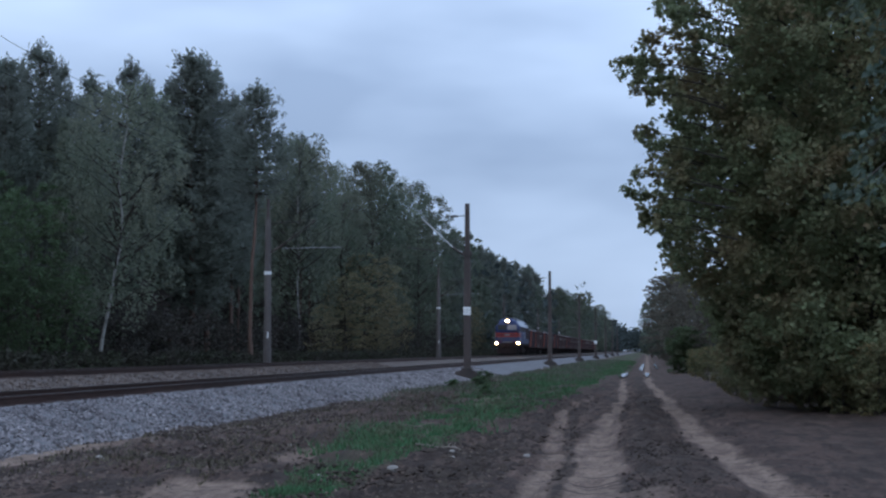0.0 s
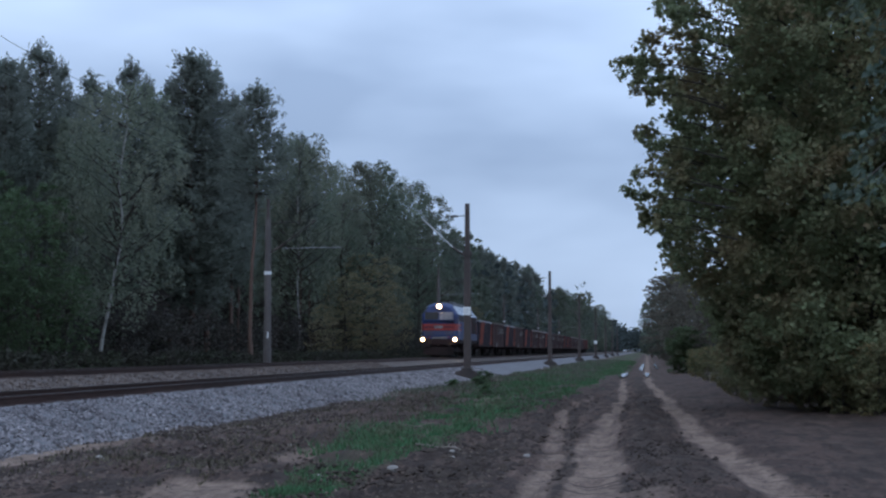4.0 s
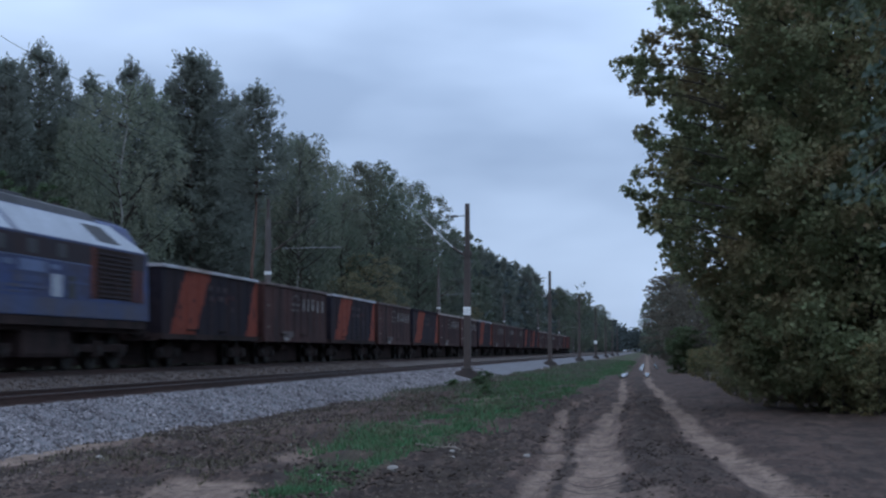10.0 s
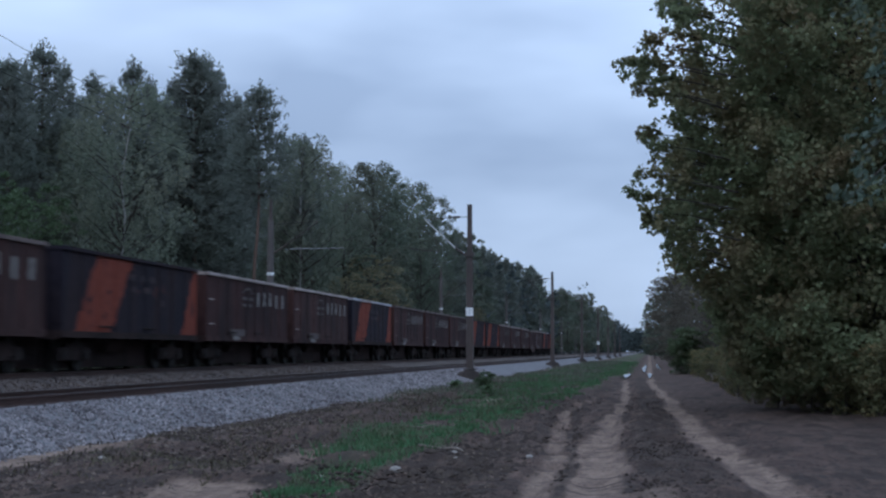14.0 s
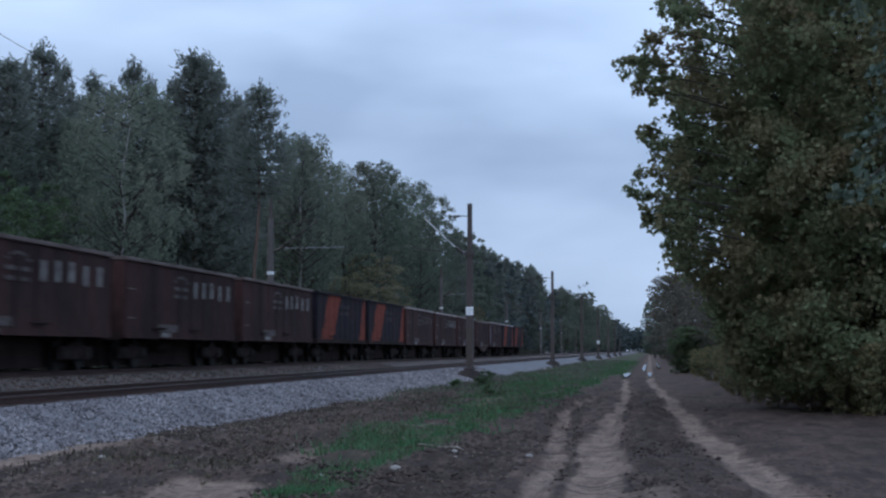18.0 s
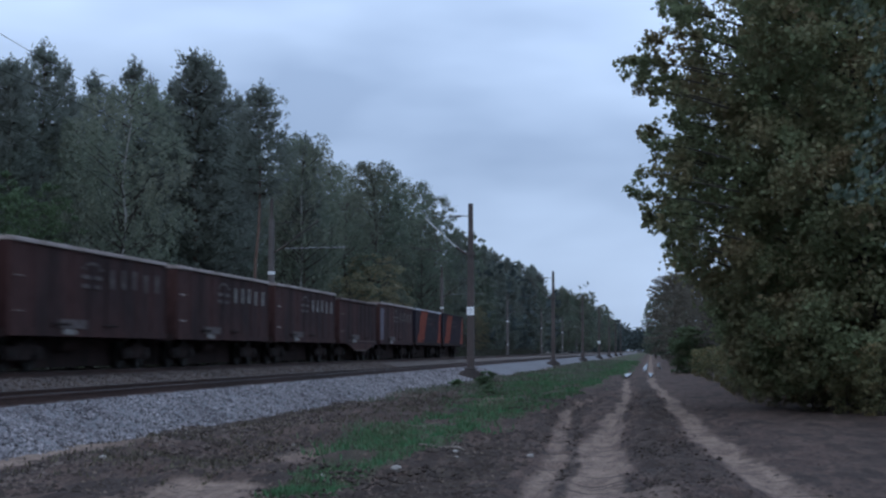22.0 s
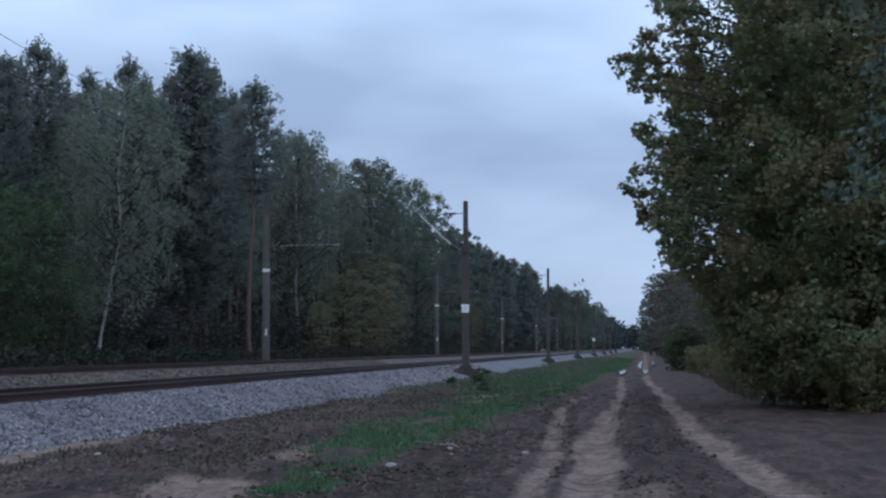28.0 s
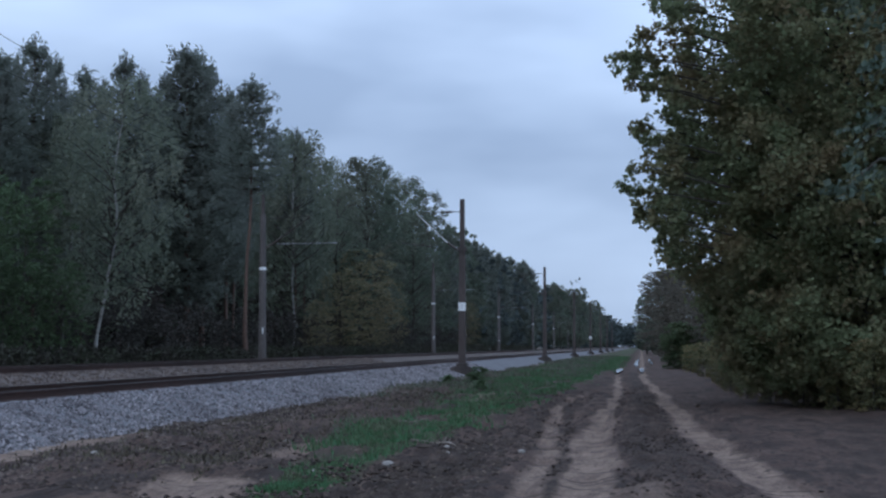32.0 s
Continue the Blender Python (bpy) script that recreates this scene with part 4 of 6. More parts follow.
for master, x, y, h in ((P1, -34, 84, 16), (P2, -36, 140, 17), (P3, -40, 160, 19), (P4, -42, 112, 17), (B1, -34, 60, 12), (B2, -36, 175, 17), (D1, -36, 190, 17), (D2, -36, 70, 11), (D3, -26.5, 52, 7), (D4, -26, 172, 7), (D5, -24, 520, 17), (P5, -29, 345, 18)):
    k = h / 10
    master.matrix_basis = pose(x, y, FLOOR, 0, 0, 40) @ Matrix.Diagonal((k, k, k, 1))


def scrub(name, label, spec, leaf, material, seed, category="woods", low=0.0):
    """A stretch of wood too dense to count: clumps of leaves over x0..x1, y0..y1 up to the height h."""
    rng = np.random.default_rng(seed)
    cs = []
    for x0, x1, y0, y1, h, n, per, rad in spec:
        c = np.column_stack([rng.uniform(x0, x1, n), rng.uniform(y0, y1, n), np.zeros(n)])
        top = h * (0.86 + 0.12 * wave(c[:, 0], c[:, 1], 3.0, seed) + 0.08 * wave(c[:, 0], c[:, 1], 1.1, seed * 2))
        c[:, 2] = FLOOR * (x0 < -15) + (low + (1 - low) * rng.uniform(0, 1, n) ** 0.8) * top
        cs.append(np.repeat(c, per, 0) + unit(rng.normal(size=(n * per, 3))) * rad * rng.uniform(0.3, 1, (n * per, 1)))
    me = mesh_of(name, *leaves(np.concatenate(cs), leaf, rng, 0.4, 1.4), material)
    return tagged(piece(name, me), label, category, kind="stuff")


scrub("wood_canopy", "closed dark canopy of the wood behind the edge trees", [(-60, -30, 118, 340, 19.0, 2300, 22, 1.7)], 0.42, M_LEAF, 5, low=0.5)
# The next three carry the wood's shade in their leaf colour.
scrub("pine_canopy", "closed canopy of the pines, darkened for the wood's shade", [(-60, -33, 66, 125, 13.0, 1200, 22, 1.5)], 0.42, M_SHADED, 5, low=0.5)
scrub("wood_interior", "depth of the wood, shade put into its leaf colour", [(-80, -52, 20, 260, 13, 1900, 14, 2.0), (-44, -30, 40, 260, 6.5, 1700, 16, 1.3)], 0.7, M_SHADED, 15)
scrub("wood_undergrowth", "low shrubs along the wood's edge, shade in their colour", [(-29.5, -24.6, 40, 260, 3.6, 1700, 22, 0.5)], 0.15, M_SHADED, 6)
# Added band that hides the sky-lit ground in front of the wood.
scrub("trackside_weeds", "low weeds added before the wood, darkened for its shade", [(-25.0, -20.2, 24, 130, 0.75, 2300, 14, 0.22), (-25.0, -20.2, 130, 330, 1.0, 1500, 12, 0.35)], 0.13, M_SHADEWEED, 27, "weeds")
# Far woods take their haze from the leaf colour.
scrub("far_wood", "distant wood along the railway, haze tint in its leaves", [(-60, -23, 250, 520, 17, 1700, 9, 1.6), (-40, -20, 500, 1000, 20, 1000, 9, 2.2), (-60, -20, 520, 1300, 16, 800, 9, 2.6), (8, 40, 150, 700, 9, 1000, 9, 1.5), (5, 40, 700, 1300, 14, 600, 10, 2.4)], 0.95, M_HAZELEAF, 7)

scrub("horizon_wood", "distant wood tinted bluish for haze, closing the line of sight", [(-90, 90, 1250, 1500, 19, 1400, 9, 4.0), (-30, -18, 900, 1300, 19, 500, 9, 3.0), (4, 30, 600, 1300, 14, 600, 9, 2.5)], 2.2, M_HAZELEAF, 17)

# ------------------------------------------------------------------ trees beside the dirt road


def x_gap(z, rng):
    """Thins the crown at the heights where the sky shows through."""
    return rng.uniform() < (0.34 if z > 8.6 else 0.35 if 3.0 < z < 5.4 else 0.1)


SKY_GAPS = ((1.45, 4.0), (1.7, 3.6), (1.75, 9.6), (4.9, 9.6))


def big_oak():
    """The large oak that leans over the road, its boughs reaching down to the ground."""
    rng = np.random.default_rng(77)
    t = thing("oak_tree", "large dark-green oak with boughs down to the ground", "tree", pose(0, 0, 0))
    root = np.array([5.2, 44.0, 0.1])
    zs = np.linspace(0.0, 12.5, 12)
    axis = root + np.column_stack([np.cumsum(rng.normal(0, 0.12, 12)), np.cumsum(rng.normal(0, 0.12, 12)), zs])
    tubes = [tube(axis, np.linspace(0.36, 0.05, 12), 10)]
    za = np.array([0.3, 0.7, 1.1, 1.7, 2.4, 3.2, 3.6, 4.1, 4.5, 5.0, 5.6, 6.1, 6.7, 7.1, 7.6, 8.0, 9.0, 9.5, 9.9, 10.6, 14])
    xa = np.array([3.0, 2.6, 2.2, 1.95, 1.75, 1.45, 0.85, 0.65, 0.6, 0.6, 0.6, 0.95, 0.95, 1.1, 0.85, 0.9, 1.0, 1.15, 0.8, 0.55, 2.5])
    cs = []
    n = 2100
    for i in range(n):
        z = rng.uniform(0.5, 12.5)
        left = np.interp(z, za, xa)
        x = left + (9.5 - left) * rng.uniform(0, 1) ** 1.35
        if (x < left + 1.3 and x_gap(z, rng)) or (z > 9.3 and rng.uniform() < 0.1):
            continue
        if min(math.hypot((x - gx0) / 0.22, (z - gz0) / 0.22) for gx0, gz0 in SKY_GAPS) < 1.0:
            continue
        bulge = math.sin(math.pi * np.clip((x - left) / (9.5 - left), 0.02, 0.98)) ** 0.5
        y = 44.0 + (5.0 + 0.8 * math.sin(z * 1.9 + x)) * bulge * (rng.uniform(0, 1) ** 0.6 * rng.choice([-1, -1, 1]))
        tip = np.array([x, y, z])
        zb = np.clip(z - 0.45 * np.hypot(x - root[0], y - root[1]), 0.8, 11.5)
        base = np.array([np.interp(zb, zs, axis[:, k]) for k in range(3)])
        if i % 16 == 0:
            m1 = base * 0.65 + tip * 0.35 + rng.normal(0, 0.25, 3) + [0, 0, 0.3]
            m2 = base * 0.3 + tip * 0.7 + rng.normal(0, 0.25, 3) + [0, 0, 0.2]
            tubes.append(tube([base, m1, m2, tip], [0.06, 0.035, 0.02, 0.006], 5))
        rad = rng.uniform(0.25, 0.55)
        per = 50
        q = unit(rng.normal(size=(per, 3))) * rad * rng.uniform(0.3, 1.25, (per, 1)) * [1, 1, 0.7]
        cs.append(tip + q)
    core = np.column_stack([rng.uniform(2.2, 9.0, 7000), rng.uniform(42.0, 48.0, 7000), rng.uniform(0.6, 12.0, 7000)])
    open_sky = np.min([np.hypot((core[:, 0] - gx0) / 0.3, (core[:, 2] - gz0) / 0.3) for gx0, gz0 in SKY_GAPS], axis=0) < 1
    core = core[~open_sky & (core[:, 0] > np.interp(core[:, 2], za, xa) + 1.1) & ((core[:, 2] < 9.0) | (core[:, 0] > 2.6))]
    # boughs that stand out over the road
    for x, z, le, n in ((0.16, 9.82, 1.1, 6), (0.36, 9.23, 1.0, 5), (-0.19, 8.92, 1.1, 6), (-0.46, 8.72, 1.2, 7), (-0.77, 8.51, 1.5, 9), (-0.67, 8.33, 1.4, 8), (-0.4, 7.88, 1.2, 7), (-0.06, 7.74, 1.0, 6),
                        (0.38, 7.24, 0.8, 5), (-0.36, 6.98, 1.3, 8), (-0.17, 6.49, 1.1, 7), (0.14, 6.37, 1.0, 6), (0.41, 6.21, 0.8, 5), (0.2, 5.79, 0.9, 5), (-0.23, 5.66, 1.2, 7), (-0.52, 5.22, 1.4, 9),
                        (-0.18, 4.94, 1.2, 8), (-0.08, 4.7, 1.1, 7), (0.19, 4.49, 1.0, 7), (0.33, 4.1, 0.9, 6), (0.73, 3.8, 0.8, 5)):
        y = rng.uniform(39.5, 42.0)
        p = np.array([x, y, z])
        tubes.append(tube([p + [le * 2.0, 1.2, -0.3], p + [le, 0.6, -0.08], p], [0.03, 0.018, 0.005], 5))
        for k in range(n * 2):
            q = unit(rng.normal(size=(15, 3))) * 0.17 * rng.uniform(0.3, 1.0, (15, 1))
            s = rng.uniform(0, 1)
            cs.append(p + [le * s, 0.6 * s, -0.08 * s + rng.normal(0, 0.09 + 0.10 * s)] + q)
    c = np.concatenate(cs)
    piece("inner_crown", mesh_of("inner_crown", *leaves(core, 0.30, rng, 0.5, 1.3), M_OAK), t)
    piece("trunk", mesh_of("trunk", *tubes[0], M_WOOD, True), t)
    piece("branchwork", mesh_of("branchwork", *gather(tubes[1:]), M_WOOD), t)
    piece("crown", mesh_of("crown", *leaves(c, 0.108, rng, 0.28, 1.35, np.array([0, 0, -0.35])), M_OAK), t)
    return t


big_oak()


def maple():
    """A maple nearer the camera: its stem stands outside the view, its big-leaved boughs hang in."""
    rng = np.random.default_rng(88)
    t = thing("maple_tree", "maple with large blue-green leaves on hanging boughs", "tree", pose(0, 0, 0))
    root = np.array([6.4, 31.0, 0.0])
    zs = np.linspace(0, 9, 9)
    axis = root + np.column_stack([np.cumsum(rng.normal(0, 0.08, 9)), np.cumsum(rng.normal(0, 0.08, 9)), zs])
    tubes, cs = [tube(axis, np.linspace(0.2, 0.04, 9), 9)], []
    for i in range(26):
        z = 2.9 + 6.3 * (i + rng.uniform(0, 0.8)) / 26
        x = 3.55 + 0.45 * math.sin(z * 2.3) + 2.6 * rng.uniform(0, 1) ** 1.4
        y = 31 + rng.uniform(-2.0, 1.5)
        base = np.array([np.interp(min(8.8, z + 0.3), zs, axis[:, k]) for k in range(3)])
        knee, tip = np.array([x + 0.7, y, z + 0.25]), np.array([x, y - 0.1, z - 0.35])
        tubes.append(tube([base, knee, tip], [0.04, 0.02, 0.006], 5))
        for k in range(11):
            u = rng.uniform(0, 1.1)
            c = knee + (tip - knee) * u + rng.normal(0, 0.16, 3) * [1.2, 1, 0.7]
            cs.append(c + rng.normal(0, 0.12, (5, 3)) * [1, 1, 0.5])
    piece("trunk", mesh_of("trunk", *tubes[0], M_WOOD, True), t)
    piece("branchwork", mesh_of("branchwork", *gather(tubes[1:]), M_WOOD), t)
    piece("crown", mesh_of("crown", *leaves(np.concatenate(cs), 0.14, rng, 0.5, 1.15, np.array([-0.3, 0, -0.8]), 0.7), M_MAPLE), t)
    return t


maple()
R1 = broadleaf(41, 1.15, 0.02, M_OAK, "dark broadleaf tree beside the dirt road", 0.15, 230, 30, fork=0.1)
R2 = broadleaf(42, 1.3, 0.0, M_SKIRT, "bushy shrub with yellowing leaves beside the road", 0.26, 110, 30, "shrub", fork=0.05, gap=0.9, heart=200)
R3 = broadleaf(43, 1.15, 0.02, M_HEDGE, "roadside tree with haze in its grey-green leaf colour", 0.14, 250, 26, fork=0.1, gap=0.42)
R3.matrix_basis = pose(6.3, 92, 0.0, 0, 0, 50) @ Matrix.Diagonal((0.8, 0.8, 0.70, 1))
R1.matrix_basis = pose(6.5, 62, 0.1) @ Matrix.Diagonal((1.0, 1.0, 1.0, 1))
R2.matrix_basis = pose(5.3, 42.5, 0.0) @ Matrix.Diagonal((0.26, 0.26, 0.22, 1))
tagged(R2, category="shrub")
for x, y, h, w in ((6.9, 112, 7.2, 1.1), (5.0, 136, 6.9, 1.3), (4.7, 110, 5.4, 1.3), (3.6, 152, 7.7, 1.2), (2.8, 176, 9.5, 1.2), (3.6, 205, 10.5, 1.2), (6.6, 84, 7.0, 0.9)):
    put(R3, x, y, 0.0, h, int(y * 37) % 360, w)
for x, y, h, w in ((6.0, 76, 9.0, 1.0), (5.8, 52, 11.5, 1.0), (8.5, 54, 11, 1.0), (10.5, 46, 12, 1.0), (9.5, 70, 11, 1.0), (9, 88, 10, 1.0)):
    put(R1, x, y, 0.1, h, int(y * 37) % 360, w)
for x, y, h in ((5.0, 46, 2.0), (4.4, 50, 1.9), (5.9, 40.5, 2.3), (6.6, 39.5, 2.6), (3.9, 55, 1.8), (3.7, 62, 2.2), (3.2, 70, 1.8), (4.9, 52, 2.8), (4.2, 58, 2.6), (7.4, 39.8, 3.0), (3.0, 84, 1.7), (2.8, 98, 1.6), (3.4, 45.2, 1.3), (4.0, 42.6, 1.5), (4.6, 40.4, 1.5), (5.2, 38.6, 1.7), (5.9, 37.2, 1.6), (6.7, 36.2, 1.8), (3.0, 49, 1.1), (2.9, 56, 1.2), (3.0, 63, 1.3)):
    put(R2, x, y, 0.0, h, int(y * 53) % 360, 1.15)
for x, y, h in ((1.0, 330, 11.5), (4.8, 260, 13), (3.2, 320, 14), (5.0, 400, 15)):
    put(D5, x, y, 0.0, h, int(y * 7) % 360, 1.1)
G1 = broadleaf(52, 1.5, 0.0, M_BUSH, "rounded bright green bush beside the road", 0.36, 170, 30, "green_bush", fork=0.05, gap=0.9, heart=300)
tagged(G1, category="bush").matrix_basis = pose(2.6, 112, -0.1) @ Matrix.Diagonal((0.40, 0.40, 0.31, 1))
W1 = broadleaf(51, 1.6, 0.0, M_YOUNG, "low clump of green weeds beside the ballast", 0.9, 30, 14, "weed_clump", fork=0.05, gap=1.6, heart=20)
tagged(W1, category="weeds").matrix_basis = pose(-7.1, 61, -0.05) @ Matrix.Diagonal((0.09, 0.09, 0.05, 1))
for x, y, h in ((-6.4, 64, 0.55), (-6.9, 70, 0.5), (-7.6, 78, 0.6), (-5.6, 58, 0.4)):
    tagged(put(W1, x, y, -0.05, h, int(y * 31) % 360, 1.8, "low clump of green weeds beside the ballast"), category="weeds").name = "weed_clump"
put(P3, 5.6, 58, 0.1, 15, 200, 0.9, "tall pine with a reddish trunk behind the oak")

# ------------------------------------------------------------------ grass, clods, stones and puddles


def blades(name, label, n, area, height, share, material, seed, wide=0.012):
    rng = np.random.default_rng(seed)
    x0, x1, y0, y1 = area
    x = rng.uniform(x0, x1, n * 4)
    y = y0 + (y1 - y0) * rng.uniform(0, 1, n * 4) ** 1.6
    keep = rng.uniform(0, 1, n * 4) < share(x, y)
    x, y = x[keep][:n], y[keep][:n]
    m = len(x)
    z = ground_z(x, y) - 0.01
    far = (1 + y / 60)[:, None]
    h = height * rng.uniform(0.4, 1.4, (m, 1))
    a = rng.uniform(0, 6.28, m)
    side = np.column_stack([np.cos(a), np.sin(a), np.zeros(m)]) * wide * far
    lean = np.column_stack([rng.normal(0, 0.35, (m, 2)), np.ones(m)]) * h
    p = np.column_stack([x, y, z])
    v = np.stack([p - side, p + side, p + lean * 0.6 + side * 0.6, p + lean], 1)
    me = mesh_of(name, v.reshape(-1, 3), np.arange(m * 4).reshape(-1, 4), material)
    return tagged(piece(name, me), label, "grass", kind="stuff")


blades("grass", "short green grass between the road and the ballast", 95000, (-9, 0.5, 17, 240), 0.08, lambda x, y: turf_share(x, y) ** 2 * smooth(0.3, 0.6, turf_share(x, y)) * (1 - sand_share(x, y)), M_GRASS, 8)
blades("sedge", "dull tall grass and weeds along the foot of the ballast", 10000, (-8.7, -2.0, 42, 260), 0.17, lambda x, y: np.clip(0.2 + 0.8 * rough_noise(x, y, 1.6, 41.0), 0, 1) * smooth(40, 70, y) * smooth(-2.0 - 0.004 * y, -4.2, x), M_SEDGE, 18, 0.014)
blades("grass_tufts", "taller green tufts of grass beside the road", 9000, (-7.6, -2.4, 24, 110), 0.13, lambda x, y: turf_share(x, y) * (rough_noise(x, y, 0.7, 51.0) > 0.25), M_GRASS, 19, 0.013)
blades("dry_weeds", "dry brown weeds along the foot of the ballast", 12000, (-8.6, -5.0, 18, 130), 0.07, lambda x, y: (0.3 + 0.4 * rough_noise(x, y, 0.8, 7.0)) * (1 - sand_share(x, y)), M_DRY, 9)


def clods(name, label, n, area, size, material, seed, share=None):
    rng = np.random.default_rng(seed)
    x0, x1, y0, y1 = area
    x = rng.uniform(x0, x1, n)
    y = y0 + (y1 - y0) * rng.uniform(0, 1, n) ** 1.7
    base = np.array([(1, 0, 0), (-1, 0, 0), (0, 1, 0), (0, -1, 0), (0, 0, 1), (0, 0, -1)], float)
    tri = np.array([(0, 2, 4), (2, 1, 4), (1, 3, 4), (3, 0, 4), (2, 0, 5), (1, 2, 5), (3, 1, 5), (0, 3, 5)])
    keep = rng.uniform(0, 1, n) > sand_share(x, y) * 1.4
    if share:
        keep &= rng.uniform(0, 1, n) < share(x, y)
    x, y = x[keep], y[keep]
    n = len(x)
    v = base[None] * size * rng.uniform(0.3, 1.0, (n, 1, 1)) ** 2 * rng.uniform(0.6, 1.4, (n, 6, 3)) * [1, 1, 0.6]
    v = v + np.column_stack([x, y, np.maximum(ground_z(x, y), np.interp(x, [-10.25, -8.75], [0.5, 0.0]))])[:, None]
    me = mesh_of(name, v.reshape(-1, 3), (tri[None] + (np.arange(n) * 6)[:, None, None]).reshape(-1, 3), material)
    return tagged(piece(name, me), label, "soil", kind="stuff")


clods("soil_clods", "dark brown clods of turned soil beside the road", 7000, (-8.3, -1.9, 16, 60), 0.05, M_CLOD, 12)
clods("turned_soil", "heap of dark turned soil lumps beside the road", 2600, (-3.3, -1.6, 16.5, 30), 0.075, M_CLOD, 22, lambda x, y: 0.35 + 0.65 * np.exp(-((x + 2.4) / 0.5) ** 2))
clods("dirt_lumps", "small paler lumps of dry soil beside the road", 2600, (-8.0, -1.6, 16.5, 40), 0.035, M_DRYCLOD, 23)
clods("road_crumbs", "small brown soil crumbs on the road", 9000, (-2.2, 2.2, 16, 60), 0.04, M_CLOD, 13, lambda x, y: np.exp(-((x - 0.5 * (rut_lines(y)[0] + rut_lines(y)[1])) / 0.6) ** 4) + np.exp(-((x - rut_lines(y)[2] - 0.3) / 0.22) ** 2) + 0.05)
clods("toe_soil", "brown soil crumbs spilled over the foot of the ballast", 11000, (-9.6, -8.2, 17, 48), 0.06, M_CLOD, 16, lambda x, y: smooth(-9.6, -8.5, x + 0.3 * rough_noise(x, y, 1.2, 21.0)) * (0.25 + 0.75 * smooth(21, 32, y)))
clods("grit_stones", "pale scattered stones at the foot of the ballast", 4000, (-9.0, -6.9, 17, 90), 0.055, M_OLDSTONE, 14)


def field_stone(x, y, s, seed):
    rng = random.Random(seed)
    bm = bmesh.new()
    bmesh.ops.create_icosphere(bm, subdivisions=2, radius=s)
    for v in bm.verts:
        k = 1 + 0.35 * noise.noise(v.co * (2.2 / s) * 0.5 + Vector((seed * 3.1, 0, 0)))
        v.co = Vector((v.co.x * 1.2 * k, v.co.y * k, v.co.z * 0.7 * k))
    me = bpy.data.meshes.new("field_stone")
    bm.to_mesh(me)
    bm.free()
    me.materials.append(M_PALESTONE)
    ob = piece("field_stone", me, at=pose(x, y, float(ground_z(np.array([x]), np.array([y]))[0]) + s * 0.3, 0, 0, seed * 40))
    return tagged(ob, "pale rounded stone lying in the dirt", "stone", "stones in the dirt")


for i, (x, y, s) in enumerate(((-3.22, 21.2, 0.075), (-3.98, 20.1, 0.055), (-1.66, 23.2, 0.045), (-2.6, 22.4, 0.03), (-2.75, 23.6, 0.035), (-2.3, 20.3, 0.03), (-4.7, 25.6, 0.05), (-6.9, 20.6, 0.06), (-2.9, 24.9, 0.06), (-5.9, 27.5, 0.05))):
    field_stone(x, y, s, i)


def fallen_stick(x, y, length, turn, seed):
    """A pale dead branch with two side twigs, lying in the dirt."""
    rng = np.random.default_rng(seed)
    u = np.linspace(0, 1, 7)
    px, py = length * (u - 0.5), np.cumsum(rng.normal(0, 0.03, 7))
    a = radians(turn)
    wx, wy = x + px * math.cos(a) - py * math.sin(a), y + px * math.sin(a) + py * math.cos(a)
    pts = np.column_stack([wx, wy, ground_z(wx, wy) + 0.03])
    t = thing("fallen_branch", "pale dead branch lying on the dirt", "branch", group="dead branches in the dirt")
    piece("stem", mesh_of("stem", *tube(pts, np.linspace(0.022, 0.008, 7), 6), M_DEADWOOD, True), t)
    for k in (2, 4):
        tip = pts[k] + np.array([rng.normal(0, 0.12), rng.normal(0, 0.12), 0.08])
        piece("twig", mesh_of("twig", *tube([pts[k], (pts[k] + tip) / 2, tip], [0.010, 0.007, 0.004], 5), M_DEADWOOD, True), t)
    return t


for i, (x, y, le, turn) in enumerate(((-3.05, 24.6, 0.75, 25), (-2.85, 24.0, 0.45, -40), (-4.9, 26.2, 0.5, 15), (-4.3, 30.5, 0.6, -20), (-2.75, 20.4, 0.4, 60), (-6.4, 22.6, 0.5, 35))):
    fallen_stick(x, y, le, turn, i)


def puddle(x, y, rx, ry):
    bm = bmesh.new()
    ring = []
    for k in range(28):
        a = k * 2 * math.pi / 28
        r = 1 + 0.18 * math.sin(3 * a + x * 5) + 0.1 * math.sin(7 * a + y)
        ring.append(bm.verts.new((rx * r * math.cos(a), ry * r * math.sin(a), 0)))
    bm.faces.new(ring)
    ext = bmesh.ops.extrude_face_region(bm, geom=list(bm.faces))
    for v in ext["geom"]:
        if isinstance(v, bmesh.types.BMVert):
            v.co.z -= 0.12
    bmesh.ops.recalc_face_normals(bm, faces=bm.faces)
    me = bpy.data.meshes.new("puddle")
    bm.to_mesh(me)
    bm.free()
    me.materials.append(M_WATER)
    return tagged(piece("puddle", me, at=pose(x, y, 0.0)), "rain puddle in a wheel rut that mirrors the sky", "puddle", "puddles in the road")


for p in PUDDLES:
    puddle(*p)

